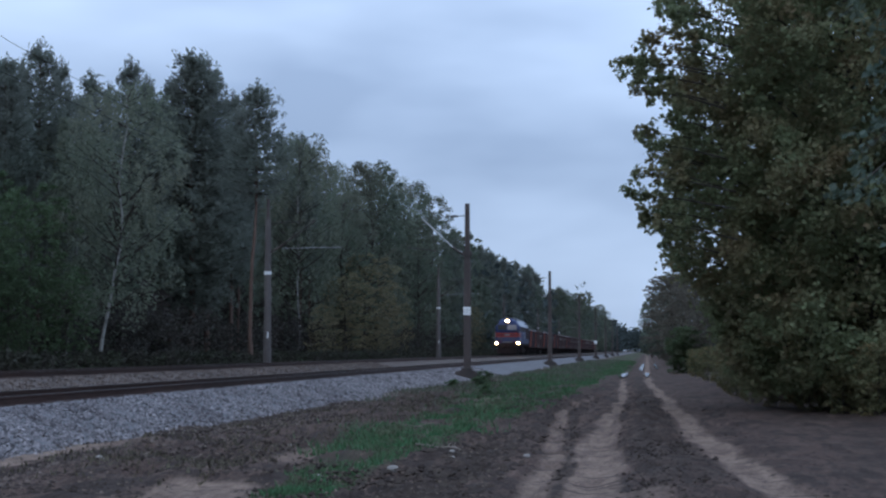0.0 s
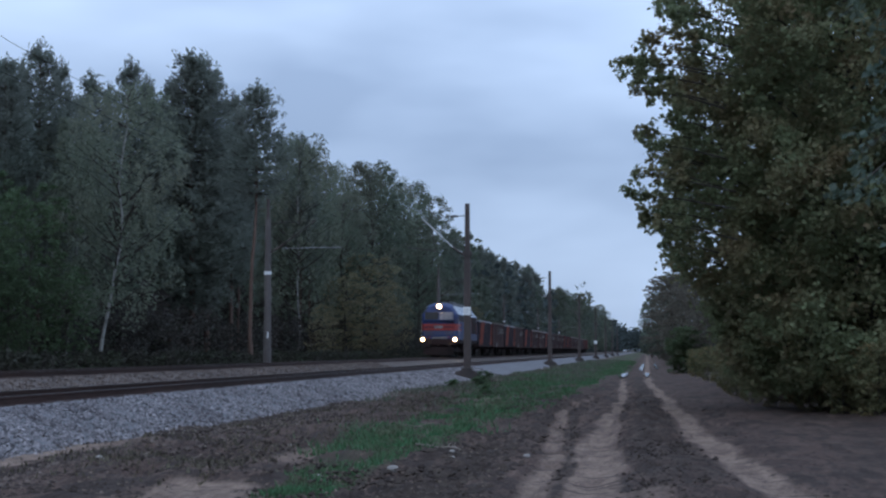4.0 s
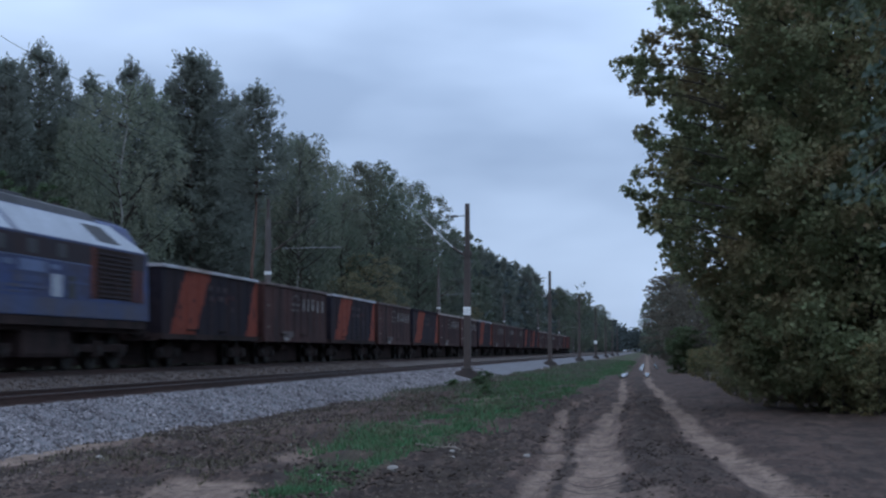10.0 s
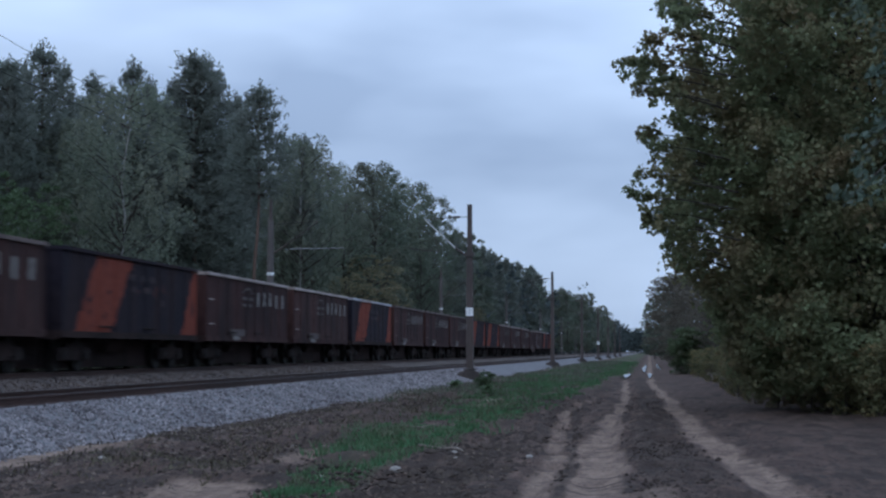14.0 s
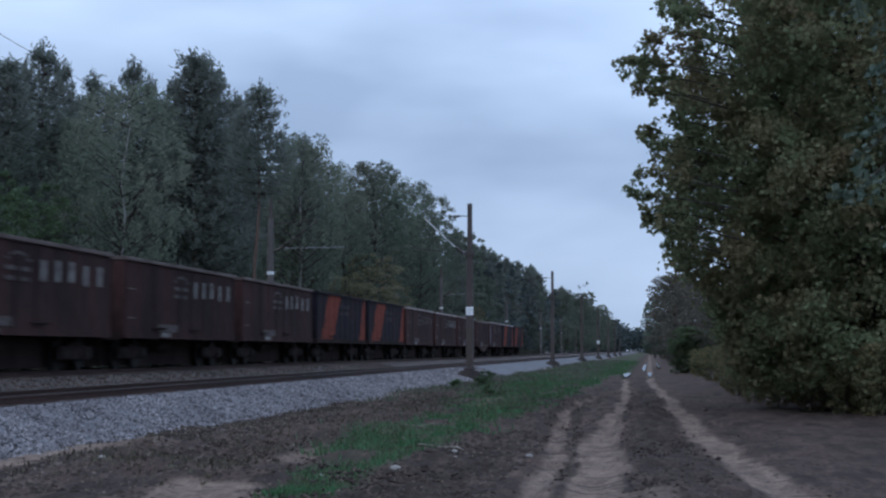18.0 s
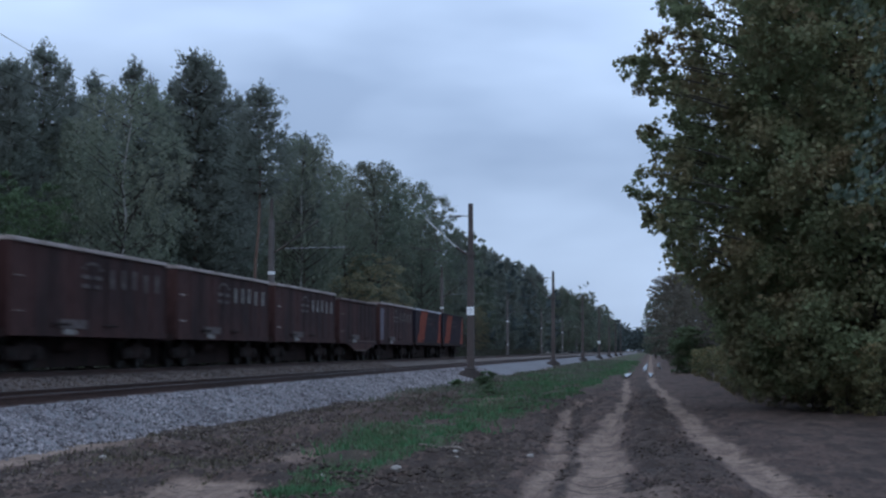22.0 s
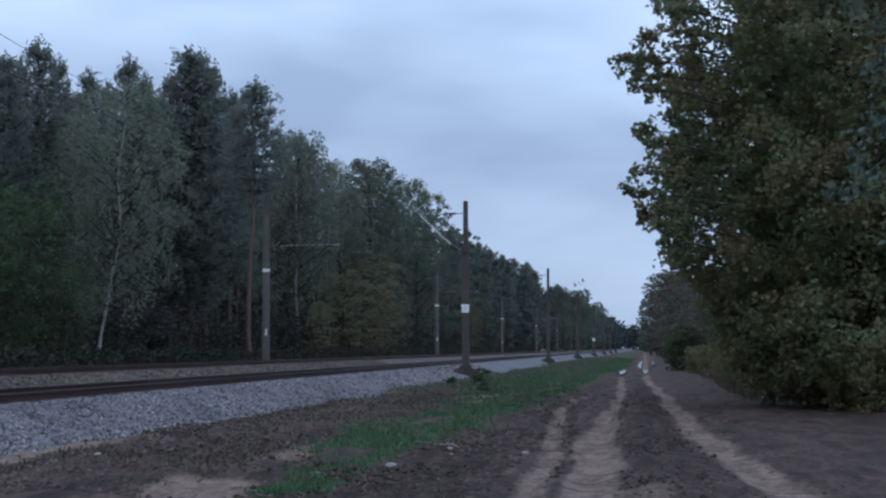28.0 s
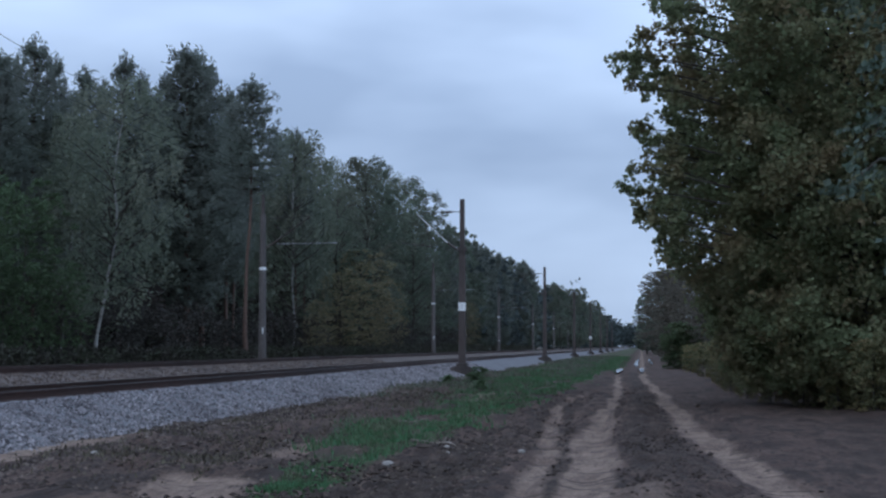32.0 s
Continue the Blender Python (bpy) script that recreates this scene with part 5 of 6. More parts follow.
# ------------------------------------------------------------------ the train


def wheelset(x, y, r, parent):
    """An axle with two flanged wheels, about its own middle."""
    bm = rods(((-0.8, 0, 0), (0.8, 0, 0), 0.08))
    for s in (-1, 1):
        rod(bm, (s * 0.69, 0, 0), (s * 0.83, 0, 0), r, r * 0.985, 24)
        rod(bm, (s * 0.66, 0, 0), (s * 0.69, 0, 0), r + 0.028, r + 0.028, 24)
        rod(bm, (s * 0.83, 0, 0), (s * 0.86, 0, 0), r * 0.34, r * 0.30, 14)
        for k in range(5):
            a = k * 2 * math.pi / 5
            rod(bm, (s * 0.83, math.cos(a) * r * 0.55, math.sin(a) * r * 0.55), (s * 0.842, math.cos(a) * r * 0.55, math.sin(a) * r * 0.55), r * 0.13, r * 0.13, 8)
    return part("wheelset", bm, M_WHEEL, parent, at=pose(x, y, r))


def bogie(name, y, axles, r, half, parent, material):
    """A bogie round y: side frames with axle boxes and springs, wheelsets under it."""
    bm = bmesh.new()
    for s in (-1, 1):
        x0, x1 = sorted((s * 0.93, s * 1.05))
        box(bm, x0, x1, y - half, y + half, r - 0.02, r + 0.2, 0.03)
        for a in axles:
            box(bm, x0 - 0.03, x1 + 0.03, y + a - 0.17, y + a + 0.17, r - 0.17, r + 0.2, 0.03)
        box(bm, x0, x1, y - 0.45, y + 0.45, r - 0.16, r + 0.30, 0.04)
    box(bm, -0.95, 0.95, y - 0.18, y + 0.18, r + 0.05, r + 0.34, 0.02)
    b = part(name, bm, material, parent)
    for s in (-1, 1):
        for a in axles:
            cover = rods(((s * 1.08, y + a, r), (s * 1.13, y + a, r), 0.15, 0.12), sides=12)
            part("axle_box", cover, M_AXLEBOX, b, "greasy grey axle-box cover")
            coil = bmesh.new()
            for q in (-0.27, 0.27):
                for k in range(4):
                    rod(coil, (s * 1.0, y + a + q, r - 0.13 + 0.08 * k), (s * 1.0, y + a + q, r - 0.08 + 0.08 * k), 0.085, 0.085, 8)
            part("spring", coil, M_AXLEBOX, b)
    for a in axles:
        wheelset(0, y + a, r, b)
    return b


def buffer(x, y, s, z, parent):
    """A buffer that stands out towards s along y."""
    bm = rods(((x, y, z), (x, y + s * 0.42, z), 0.11, 0.10), ((x, y + s * 0.40, z), (x, y + s * 0.56, z), 0.075), sides=12)
    rod(bm, (x, y + s * 0.56, z), (x, y + s * 0.62, z), 0.225, 0.21, 18)
    return part("buffer", bm, M_UNDER, parent)


def headlight(x, y, z, r, parent, m=None):
    h = part("headlight", rods(((x, y + 0.03, z), (x, y - 0.10, z), r * 1.25, r * 1.22), sides=20), M_LOCOGREY, parent, "grey lamp housing")
    # Two glowing rings round the lens, added for the lamp's halo.
    part("reflector", rods(((x, y - 0.10, z), (x, y - 0.115, z), r, r * 0.98), sides=20), M_HALO, h, "glowing orange ring for the lamp's halo")
    part("inner_reflector", rods(((x, y - 0.115, z), (x, y - 0.125, z), r * 0.74, r * 0.70), sides=20), M_INNERHALO, h, "glowing warm-white ring for the lamp's halo")
    bm = bmesh.new()
    for k in range(3):
        rod(bm, (x, y - 0.125 - 0.02 * k, z), (x, y - 0.145 - 0.02 * k, z), r * (0.52 - 0.1 * k), r * (0.48 - 0.12 * k), 20)
    part("lens", bm, m or M_LAMP, h, "glowing warm-white lamp glass")
    return h


def paint_side(name, dark, orange):
    """Black-blue paint with two slanting orange stripes that belong to the wagon's livery."""
    m = dark.copy()
    m.name = name
    n, l = m.node_tree.nodes, m.node_tree.links
    co, sp = n.new("ShaderNodeTexCoord"), n.new("ShaderNodeSeparateXYZ")
    l.new(co.outputs["Object"], sp.inputs["Vector"])

    def f(op, a, b):
        q = n.new("ShaderNodeMath")
        q.operation = op
        for i, v in enumerate((a, b)):
            if isinstance(v, (int, float)):
                q.inputs[i].default_value = v
            else:
                l.new(v, q.inputs[i])
        return q.outputs["Value"]

    wear = n.new("ShaderNodeTexNoise")
    wear.inputs["Scale"].default_value, wear.inputs["Detail"].default_value = 2.2, 5
    l.new(co.outputs["Object"], wear.inputs["Vector"])
    ragged = f("MULTIPLY", f("SUBTRACT", wear.outputs["Fac"], 0.5), 1.1)
    y = f("ADD", sp.outputs["Y"], ragged)
    z = sp.outputs["Z"]
    u = f("SUBTRACT", y, f("MULTIPLY", f("SUBTRACT", z, 1.0), 0.88))
    one = f("MULTIPLY", f("GREATER_THAN", u, 1.45), f("LESS_THAN", u, 4.55))
    two = f("GREATER_THAN", f("SUBTRACT", y, f("MULTIPLY", f("SUBTRACT", z, 1.0), 0.62)), 11.7)
    three = f("MULTIPLY", f("GREATER_THAN", f("ADD", wear.outputs["Fac"], 0), 0.60), f("MULTIPLY", f("GREATER_THAN", y, 7.2), f("LESS_THAN", y, 10.6)))
    three = f("MULTIPLY", three, f("MULTIPLY", f("GREATER_THAN", z, 2.2), f("LESS_THAN", z, 2.8)))
    mask = f("MAXIMUM", f("MAXIMUM", one, two), f("MULTIPLY", three, 0.35))
    chips = n.new("ShaderNodeTexNoise")
    chips.inputs["Scale"].default_value, chips.inputs["Detail"].default_value = 1.9, 6
    l.new(co.outputs["Object"], chips.inputs["Vector"])
    kept = n.new("ShaderNodeMapRange")
    kept.inputs["From Min"].default_value, kept.inputs["From Max"].default_value = 0.30, 0.40
    l.new(chips.outputs["Fac"], kept.inputs["Value"])
    mask = f("MULTIPLY", mask, kept.outputs["Result"])
    c = n.new("ShaderNodeMix")
    c.data_type = "RGBA"
    c.inputs[7].default_value = (*orange, 1)
    l.new(mask, c.inputs[0])
    b = n["Principled BSDF"]
    old = b.inputs["Base Color"].links[0].from_socket
    l.new(old, c.inputs[6])
    hv = n.new("ShaderNodeHueSaturation")
    l.new(c.outputs[2], hv.inputs["Color"])
    fine = n.new("ShaderNodeTexNoise")
    fine.inputs["Scale"].default_value = 5
    l.new(co.outputs["Object"], fine.inputs["Vector"])
    l.new(f("ADD", f("MULTIPLY", fine.outputs["Fac"], 0.7), 0.65), hv.inputs["Value"])
    l.new(hv.outputs["Color"], b.inputs["Base Color"])
    return m


M_WORNMARK = mat("worn_off_marking", (0.060, 0.028, 0.026), 0.85, 0.3, 3.0, 12, 0.0, second=(0.02, 0.017, 0.022), mixpos=0.46)
M_DULLRIM = mat("wagon_dull_rim", (0.15, 0.115, 0.105), 0.85, 0.2, 0.8, 9, 0.3, second=(0.10, 0.075, 0.07), spec=0.15)
M_STRIPED = paint_side("wagon_striped_paint", M_NAVY, (0.185, 0.047, 0.031))
WAGON, SHORT, LOCO = 14.15, 12.3, 17.55


def wagon(striped, label, marks=True, patch="", belly=False, rim=None, bright=False, low=0.0, ladder=False, length=WAGON):
    """An open bogie goods wagon; y runs from its front buffers backwards, z from the rail head."""
    t = thing("goods_wagon", label, "railway wagon", group="goods wagons of the train")
    side_m = M_STRIPED if striped else M_BROWN
    y0, y1, w, z0, z1 = 0.62, length - 0.62, 1.37, 1.08, 3.18 - low
    part("floor", boxes((-w + 0.03, w - 0.03, y0 + 0.03, y1 - 0.03, 1.12, 1.2)), M_UNDER, t)
    for s in (-1, 1):
        a, b = sorted((s * w, s * (w - 0.05)))
        side = part("side_wall", boxes((a, b, y0, y1, z0, z1)), side_m, t)
        part("top_rail", boxes((min(s * (w - 0.07), s * (w + 0.07)), max(s * (w - 0.07), s * (w + 0.07)), y0 - 0.02, y1 + 0.02, z1, z1 + 0.11), bevel=0.02), rim or (M_RIMBLUE if striped else M_RIM), t, "dusty pale top rail")
        for k in range(10):
            y = y0 + 0.09 + (y1 - y0 - 0.18) * k / 9
            wide = 0.09 if k in (0, 9) else 0.06
            x_in, x_out = s * w, s * (w + 0.022)
            bm = prism([(y - wide, x_in), (y + wide, x_in), (y + wide * 0.6, x_out), (y - wide * 0.6, x_out)], z0 + 0.02, z1)
            for v in bm.verts:
                v.co = Vector((v.co.z, v.co.x, v.co.y))
            bmesh.ops.recalc_face_normals(bm, faces=bm.faces)
            part("rib", bm, side_m, side)
        for k in (2.0, 6.0):
            yy = y0 + 0.8 + k
            part("door_hinge", rods(((s * (w + 0.06), yy, z0 + 0.15), (s * (w + 0.06), yy + 1.2, z0 + 0.15), 0.025)), M_UNDER, side)
        part("side_sill", boxes((min(s * (w - 0.1), s * (w + 0.03)), max(s * (w - 0.1), s * (w + 0.03)), y0, y1, z0 - 0.17, z0)), M_UNDER if striped else M_BROWN, t)
        if not striped and marks:
            x0, x1 = sorted((s * (w + 0.024), s * (w + 0.030)))
            for k, (yy, ww) in enumerate(((8.06, 0.32), (9.1, 0.28), (10.1, 0.34), (11.25, 0.30), (12.36, 0.34))):
                lift = 0.03 * ((k * 7) % 3 - 1)
                part("stencil_marking", boxes((x0, x1, yy, yy + ww, 2.30 + lift, 2.84 + lift)), M_STENCIL if bright else M_DIMSTENCIL, side, "faded white bars of writing")
            for k in range(6):
                part("stencil_arch", boxes((x0, x1, 5.7 + 0.28 * k, 5.95 + 0.28 * k, 2.72 + 0.025 * k * (5 - k), 2.79 + 0.025 * k * (5 - k))), M_DIMSTENCIL, side, "faded curved line of paint")
            for row in range(1, 3):
                for yy, ww in ((5.7, 0.75), (6.75, 0.65)):
                    part("stencil_marking", boxes((x0, x1, yy, yy + ww - 0.1 * row, 2.72 - 0.25 * row, 2.83 - 0.25 * row)), M_DIMSTENCIL, side, "faded white bars of writing")
        if striped and not rim:
            part("rim_stripe", boxes((min(s * (w - 0.075), s * (w + 0.075)), max(s * (w - 0.075), s * (w + 0.075)), 3.3, 6.4, z1 + 0.005, z1 + 0.115)), M_RIM, t, "rusty pale length of the top rail")
        if striped:
            x0, x1 = sorted((s * (w + 0.024), s * (w + 0.030)))
            for row, yy, ww in ((0, 6.2, 0.5), (0, 7.3, 0.35), (0, 8.2, 0.5), (1, 6.4, 0.4), (1, 7.6, 0.7), (2, 9.4, 0.3)):
                part("worn_marking", boxes((x0, x1, yy, yy + ww, 2.62 - 0.34 * row, 2.80 - 0.34 * row)), M_WORNMARK, side, "almost worn-off rusty marking")
        x0, x1 = sorted((s * (w + 0.045), s * (w + 0.05)))
        if not striped:
            for zz in (1.5, 2.35):
                part("step_rung", rods(((s * (w + 0.09), 0.75, zz), (s * (w + 0.09), 1.3, zz), 0.022), sides=6), M_RIM if ladder else M_DULLRIM, t, "pale climbing rung")
        x0, x1 = sorted((s * (w + 0.032), s * (w + 0.045)))
        if not striped:
            part("sill_label", boxes((x0, x1, 4.3, 5.2, 0.96, 1.10)), M_STENCIL, t, "small pale data panel")
            part("rubbed_patch", boxes((x0 - 0.006, x1 - 0.008, 4.0, 6.1, 1.12, 1.36)), M_DIMSTENCIL, side, "rubbed pale paint")
        if patch:
            x0, x1 = sorted((s * (w + 0.003), s * (w + 0.008)))
            part("primer_patch", boxes((x0, x1, 0.9, 2.1, 1.15, 2.95)), M_PATCH, side, "pale grey primer patch")
    if belly:
        for s in (-1, 1):
            bm = bmesh.new()
            x0, x1 = sorted((s * (w - 0.06), s * (w + 0.02)))
            lo = [(2.6, 0.91), (5.0, 0.55), (8.4, 0.55), (11.4, 0.91)]
            va = [bm.verts.new((x0, y, z)) for y, z in lo]
            vb = [bm.verts.new((x1, y, z)) for y, z in lo]
            bm.faces.new(va)
            bm.faces.new(vb[::-1])
            for i in range(4):
                bm.faces.new((va[i], va[(i + 1) % 4], vb[(i + 1) % 4], vb[i]))
            bmesh.ops.recalc_face_normals(bm, faces=bm.faces)
            part("deep_sill", bm, M_BROWN, t, "deepened middle of the side sill")
            part("sill_edge", boxes((x0 - 0.02, x1 + 0.02, 5.0, 8.4, 0.53, 0.57)), M_DULLRIM, t, "pale lower edge")
            part("sill_line", boxes((x0 - 0.02, x1 + 0.02, 3.0, 11.3, 1.02, 1.05)), M_DULLRIM, t, "thin pale sill line")
    for y, s in ((y0, 1), (y1, -1)):
        a, b = sorted((y, y + s * 0.05))
        e = part("end_wall", boxes((-w + 0.05, w - 0.05, a, b, z0, z1)), side_m, t)
        part("top_rail", boxes((-w + 0.07, w - 0.07, y - 0.05, y + 0.05, z1, z1 + 0.11), bevel=0.015), rim or (M_RIMBLUE if striped else M_RIM), t)
        for x in (-0.9, -0.3, 0.3, 0.9):
            a, b = sorted((y, y - s * 0.07))
            part("rib", boxes((x - 0.05, x + 0.05, a, b, z0, z1), bevel=0.01), side_m, e)
        for x in (-0.875, 0.875):
            buffer(x, y, -s, 1.06, t)
        part("coupler", rods(((0, y, 1.04), (0, y - s * 0.55, 1.0), 0.05)), M_UNDER, t)
    under = boxes((-0.35, 0.35, y0, y1, 0.86, 1.12), (-1.25, 1.25, y0, y0 + 0.2, 0.86, 1.1), (-1.25, 1.25, y1 - 0.2, y1, 0.86, 1.1), (-1.2, 1.2, 4.0, 4.2, 0.8, 1.1), (-1.2, 1.2, length - 4.2, length - 4.0, 0.8, 1.1))
    part("underframe", under, M_UNDER, t)
    # Plates in place of brake rigging, added to close the bright gap below.
    for s in (-1, 1):
        part("brake_rigging", boxes((min(s * 0.5, s * 0.6), max(s * 0.5, s * 0.6), 4.4, length - 4.4, 0.42, 0.86)), M_UNDER, t)
    # Made-up full-length block that stops light showing between the wheels.
    part("draw_gear", boxes((-0.62, 0.62, y0 + 0.3, y1 - 0.3, 0.10, 0.88)), M_UNDER, t)
    part("brake_tank", rods(((0.75, 5.6, 0.72), (0.75, 6.8, 0.72), 0.2), sides=14), M_UNDER, t)
    part("brake_cylinder", rods(((-0.2, 7.2, 0.8), (-0.2, 7.8, 0.8), 0.18), sides=14), M_UNDER, t)
    bogie("bogie", 2.52, (-0.9, 0.9), 0.46, 1.25, t, M_UNDER)
    bogie("bogie", length - 2.52, (-0.9, 0.9), 0.46, 1.25, t, M_UNDER)
    return t


def locomotive():
    """A six-axle diesel locomotive; y runs from its front face backwards, z from the rail head."""
    t = thing("diesel_locomotive", "blue six-axle diesel locomotive with red band and lit lamps", "locomotive")
    w = 1.46
    side = [(w, 1.42), (w, 3.42), (0.98, 4.16), (0.55, 4.36), (-0.55, 4.36), (-0.98, 4.16), (-w, 3.42), (-w, 1.42)]

    def shell(ys, name, material, label=""):
        """A skin through the cross-section at several y, each with its narrowing and roof drop."""
        bm = bmesh.new()
        rings = [[bm.verts.new((x * k, y + (0.0 if z < 2.9 else lean * (z - 2.9)), z if z < 3.4 else 3.4 + (z - 3.4) * drop)) for x, z in side] for y, k, lean, drop in ys]
        for a, b in zip(rings[:-1], rings[1:]):
            for i in range(len(a)):
                j = (i + 1) % len(a)
                bm.faces.new((a[i], a[j], b[j], b[i]))
        bm.faces.new(rings[0][::-1])
        bm.faces.new(rings[-1])
        bmesh.ops.recalc_face_normals(bm, faces=bm.faces)
        return part(name, bm, material, t, label)

    body = shell([(0.0, 0.86, 0.28, 0.72), (0.12, 0.92, 0.28, 0.8), (0.45, 0.985, 0.28, 0.92), (1.0, 1.0, 0.2, 1.0), (15.4, 1.0, 0, 1.0), (16.3, 0.98, -0.5, 0.6)], "body", M_BLUE)
    part("roof", boxes((-0.62, 0.62, 1.4, 15.2, 4.32, 4.40), (-0.5, 0.5, 5.2, 8.2, 4.40, 4.58), (-0.45, 0.45, 9.6, 12.6, 4.40, 4.52), bevel=0.03), M_DARKROOF, t, "dark roof with hatches")
    dome = prism([(-0.96, 4.16), (-0.84, 4.38), (-0.5, 4.50), (0.5, 4.50), (0.84, 4.38), (0.96, 4.16)], 2.6, 12.8)
    for v in dome.verts:
        v.co.y += (0.55 if v.co.y < 5 else -0.8) * max(0.0, v.co.z - 4.16) * 2.2
    part("roof_dome", dome, M_DARKROOF, t, "sooty raised middle of the roof")
    for y in (9.2, 11.0):
        part("roof_fan", rods(((0, y, 4.48), (0, y, 4.56), 0.52, 0.48), sides=20), M_UNDER, t)
    part("exhaust", rods(((0, 6.2, 4.46), (0, 6.2, 4.70), 0.16), sides=14), M_UNDER, t)
    # pale sloping roof sides
    for s in (-1, 1):
        def slab(ya, yb, yc, yd, name, material, lo=0.03, hi=0.97, lift=0.012):
            """A panel that lies on the slope between the wall and the roof: lower edge ya..yb, upper edge yc..yd."""
            bm = bmesh.new()
            n = Vector((0.74, 0, 0.48)).normalized()
            pts = []
            for y, q in ((ya, lo), (yb, lo), (yd, hi), (yc, hi)):
                pts.append(Vector((w + (0.98 - w) * q, y, 3.42 + 0.74 * q)))
            for off in (lift, 0.002):
                for p in pts:
                    v = p + n * off
                    bm.verts.new((v.x * s, v.y, v.z))
            bm.verts.ensure_lookup_table()
            vs = list(bm.verts)
            bm.faces.new(vs[:4])
            bm.faces.new(vs[4:][::-1])
            for i in range(4):
                bm.faces.new((vs[i], vs[(i + 1) % 4], vs[4 + (i + 1) % 4], vs[4 + i]))
            bmesh.ops.recalc_face_normals(bm, faces=bm.faces)
            return part(name, bm, material, t)
        slab(1.35, 5.2, 0.85, 4.6, "roof_panel", M_LOCOGREY)
        rear = slab(5.45, 15.9, 4.85, 13.6, "roof_panel", M_LOCOGREY)
        slab(11.6, 13.6, 11.0, 12.6, "roof_vent", M_DARKROOF, 0.18, 0.82, 0.02)
        x0, x1 = sorted((s * (w + 0.003), s * (w + 0.012)))
        part("side_band", boxes((x0, x1, 1.1, 15.6, 2.86, 3.38)), M_MAROON, t, "dark maroon band under the roof")
        for y in (1.5, 3.9, 6.0, 8.1):
            part("side_window", boxes((min(x0, s * w), max(x1, s * (w + 0.02)), y, y + 0.7, 2.95, 3.30), bevel=0.005), M_DARKROOF, t)
        x2, x3 = sorted((s * (w + 0.014), s * (w + 0.02)))
        for ya, yb, z0, z1, sort, text in ((4.4, 5.2, 2.60, 2.74, M_LIGHTBLUE, ""), (5.5, 7.4, 2.50, 2.78, M_LIGHTBLUE, "light blue bars of lettering"), (7.6, 8.4, 2.62, 2.74, M_LIGHTBLUE, ""), (5.2, 7.2, 2.22, 2.40, M_SILLBLUE, "")):
            part("lettering_bar", boxes((x0, x1, ya, yb, z0, z1)), sort, t, text)
        part("stripe", boxes((x0, x1, 2.6, 11.0, 2.83, 2.86)), M_LIGHTBLUE, t, "light blue line")
        part("lower_panel", boxes((x0, x1, 0.9, 15.6, 1.44, 1.88)), M_SILLBLUE, t, "dusty lighter blue lower side")
        for ya, yb, z0, z1, sort in ((1.0, 2.5, 2.50, 2.68, M_RED), (1.0, 2.2, 2.30, 2.48, M_DULLRED), (1.0, 2.9, 2.16, 2.28, M_RED), (2.5, 3.6, 2.50, 2.68, M_DULLRED), (2.9, 3.7, 2.16, 2.28, M_DULLRED)):
            part("red_band", boxes((x0, x1, ya, yb, z0, z1)), sort, t, "worn red stripe wrapping round from the nose")
        for ya, yb, z0, z1 in ((3.2, 4.6, 2.02, 2.10), (4.0, 7.5, 2.08, 2.15), (2.8, 6.2, 1.94, 2.0), (8.7, 10.6, 2.3, 2.36), (5.0, 7.6, 2.42, 2.46)):
            part("streak", boxes((x0, x1, ya, yb, z0, z1)), M_SILLBLUE, t, "pale dusty streak")
        part("side_plate", boxes((x0, x1, 7.75, 8.55, 1.92, 2.50)), M_LOCOGREY, t, "pale grey door panel")
        part("side_door", boxes((x0, x1, 8.95, 9.6, 1.9, 2.5)), M_DARKROOF, t)
        part("rusty_panel", boxes((x2, x3, 10.75, 11.15, 1.95, 3.36)), M_RUSTY, t, "rust-brown panel beside the grille")
        part("rusty_panel", boxes((x2, x3, 14.45, 15.5, 1.95, 2.9)), M_RUSTY, t, "rust-brown panel beside the grille")
        g = part("grille", boxes((x2, x3, 11.2, 14.4, 1.98, 3.36)), M_UNDER, t, "black radiator grille")
        for k in range(10):
            part("slat", boxes((min(s * (w + 0.02), s * (w + 0.045)), max(s * (w + 0.02), s * (w + 0.045)), 11.25, 14.35, 2.03 + 0.13 * k, 2.08 + 0.13 * k)), M_MAROON, g)
        part("skirt", boxes((min(s * (w - 0.12), s * (w - 0.02)), max(s * (w - 0.12), s * (w - 0.02)), 0.5, 15.9, 1.18, 1.42)), M_UNDER, t)
        part("handrail", rods(((s * (w + 0.06), 0.95, 1.5), (s * (w + 0.06), 0.95, 2.9), 0.018)), M_GALV, t)

    def front(name, x0, x1, z0, z1, y, material, label="", thick=0.03):
        lean = lambda z: 0.28 * (z - 2.9) if z > 2.9 else 0.0
        bm = bmesh.new()
        vs = [bm.verts.new((x, y + lean(z) - d, z)) for d in (thick, -0.02) for x, z in ((x0, z0), (x1, z0), (x1, z1), (x0, z1))]
        bm.faces.new(vs[:4])
        bm.faces.new(vs[4:][::-1])
        for i in range(4):
            bm.faces.new((vs[i], vs[(i + 1) % 4], vs[4 + (i + 1) % 4], vs[4 + i]))
        bmesh.ops.recalc_face_normals(bm, faces=bm.faces)
        return part(name, bm, material, t, label)

    front("window_frame", -1.19, 1.19, 2.92, 3.70, 0.0, M_BLUE, thick=0.015)
    front("windscreen", -1.12, -0.06, 3.02, 3.60, -0.015, M_GLASS, "dark windscreen pane")
    front("windscreen", 0.06, 1.12, 3.02, 3.60, -0.015, M_PALEPANE, "pale windscreen pane")
    front("red_band", -1.24, 1.24, 2.16, 2.68, 0.0, M_RED, "red band across the nose", 0.012)
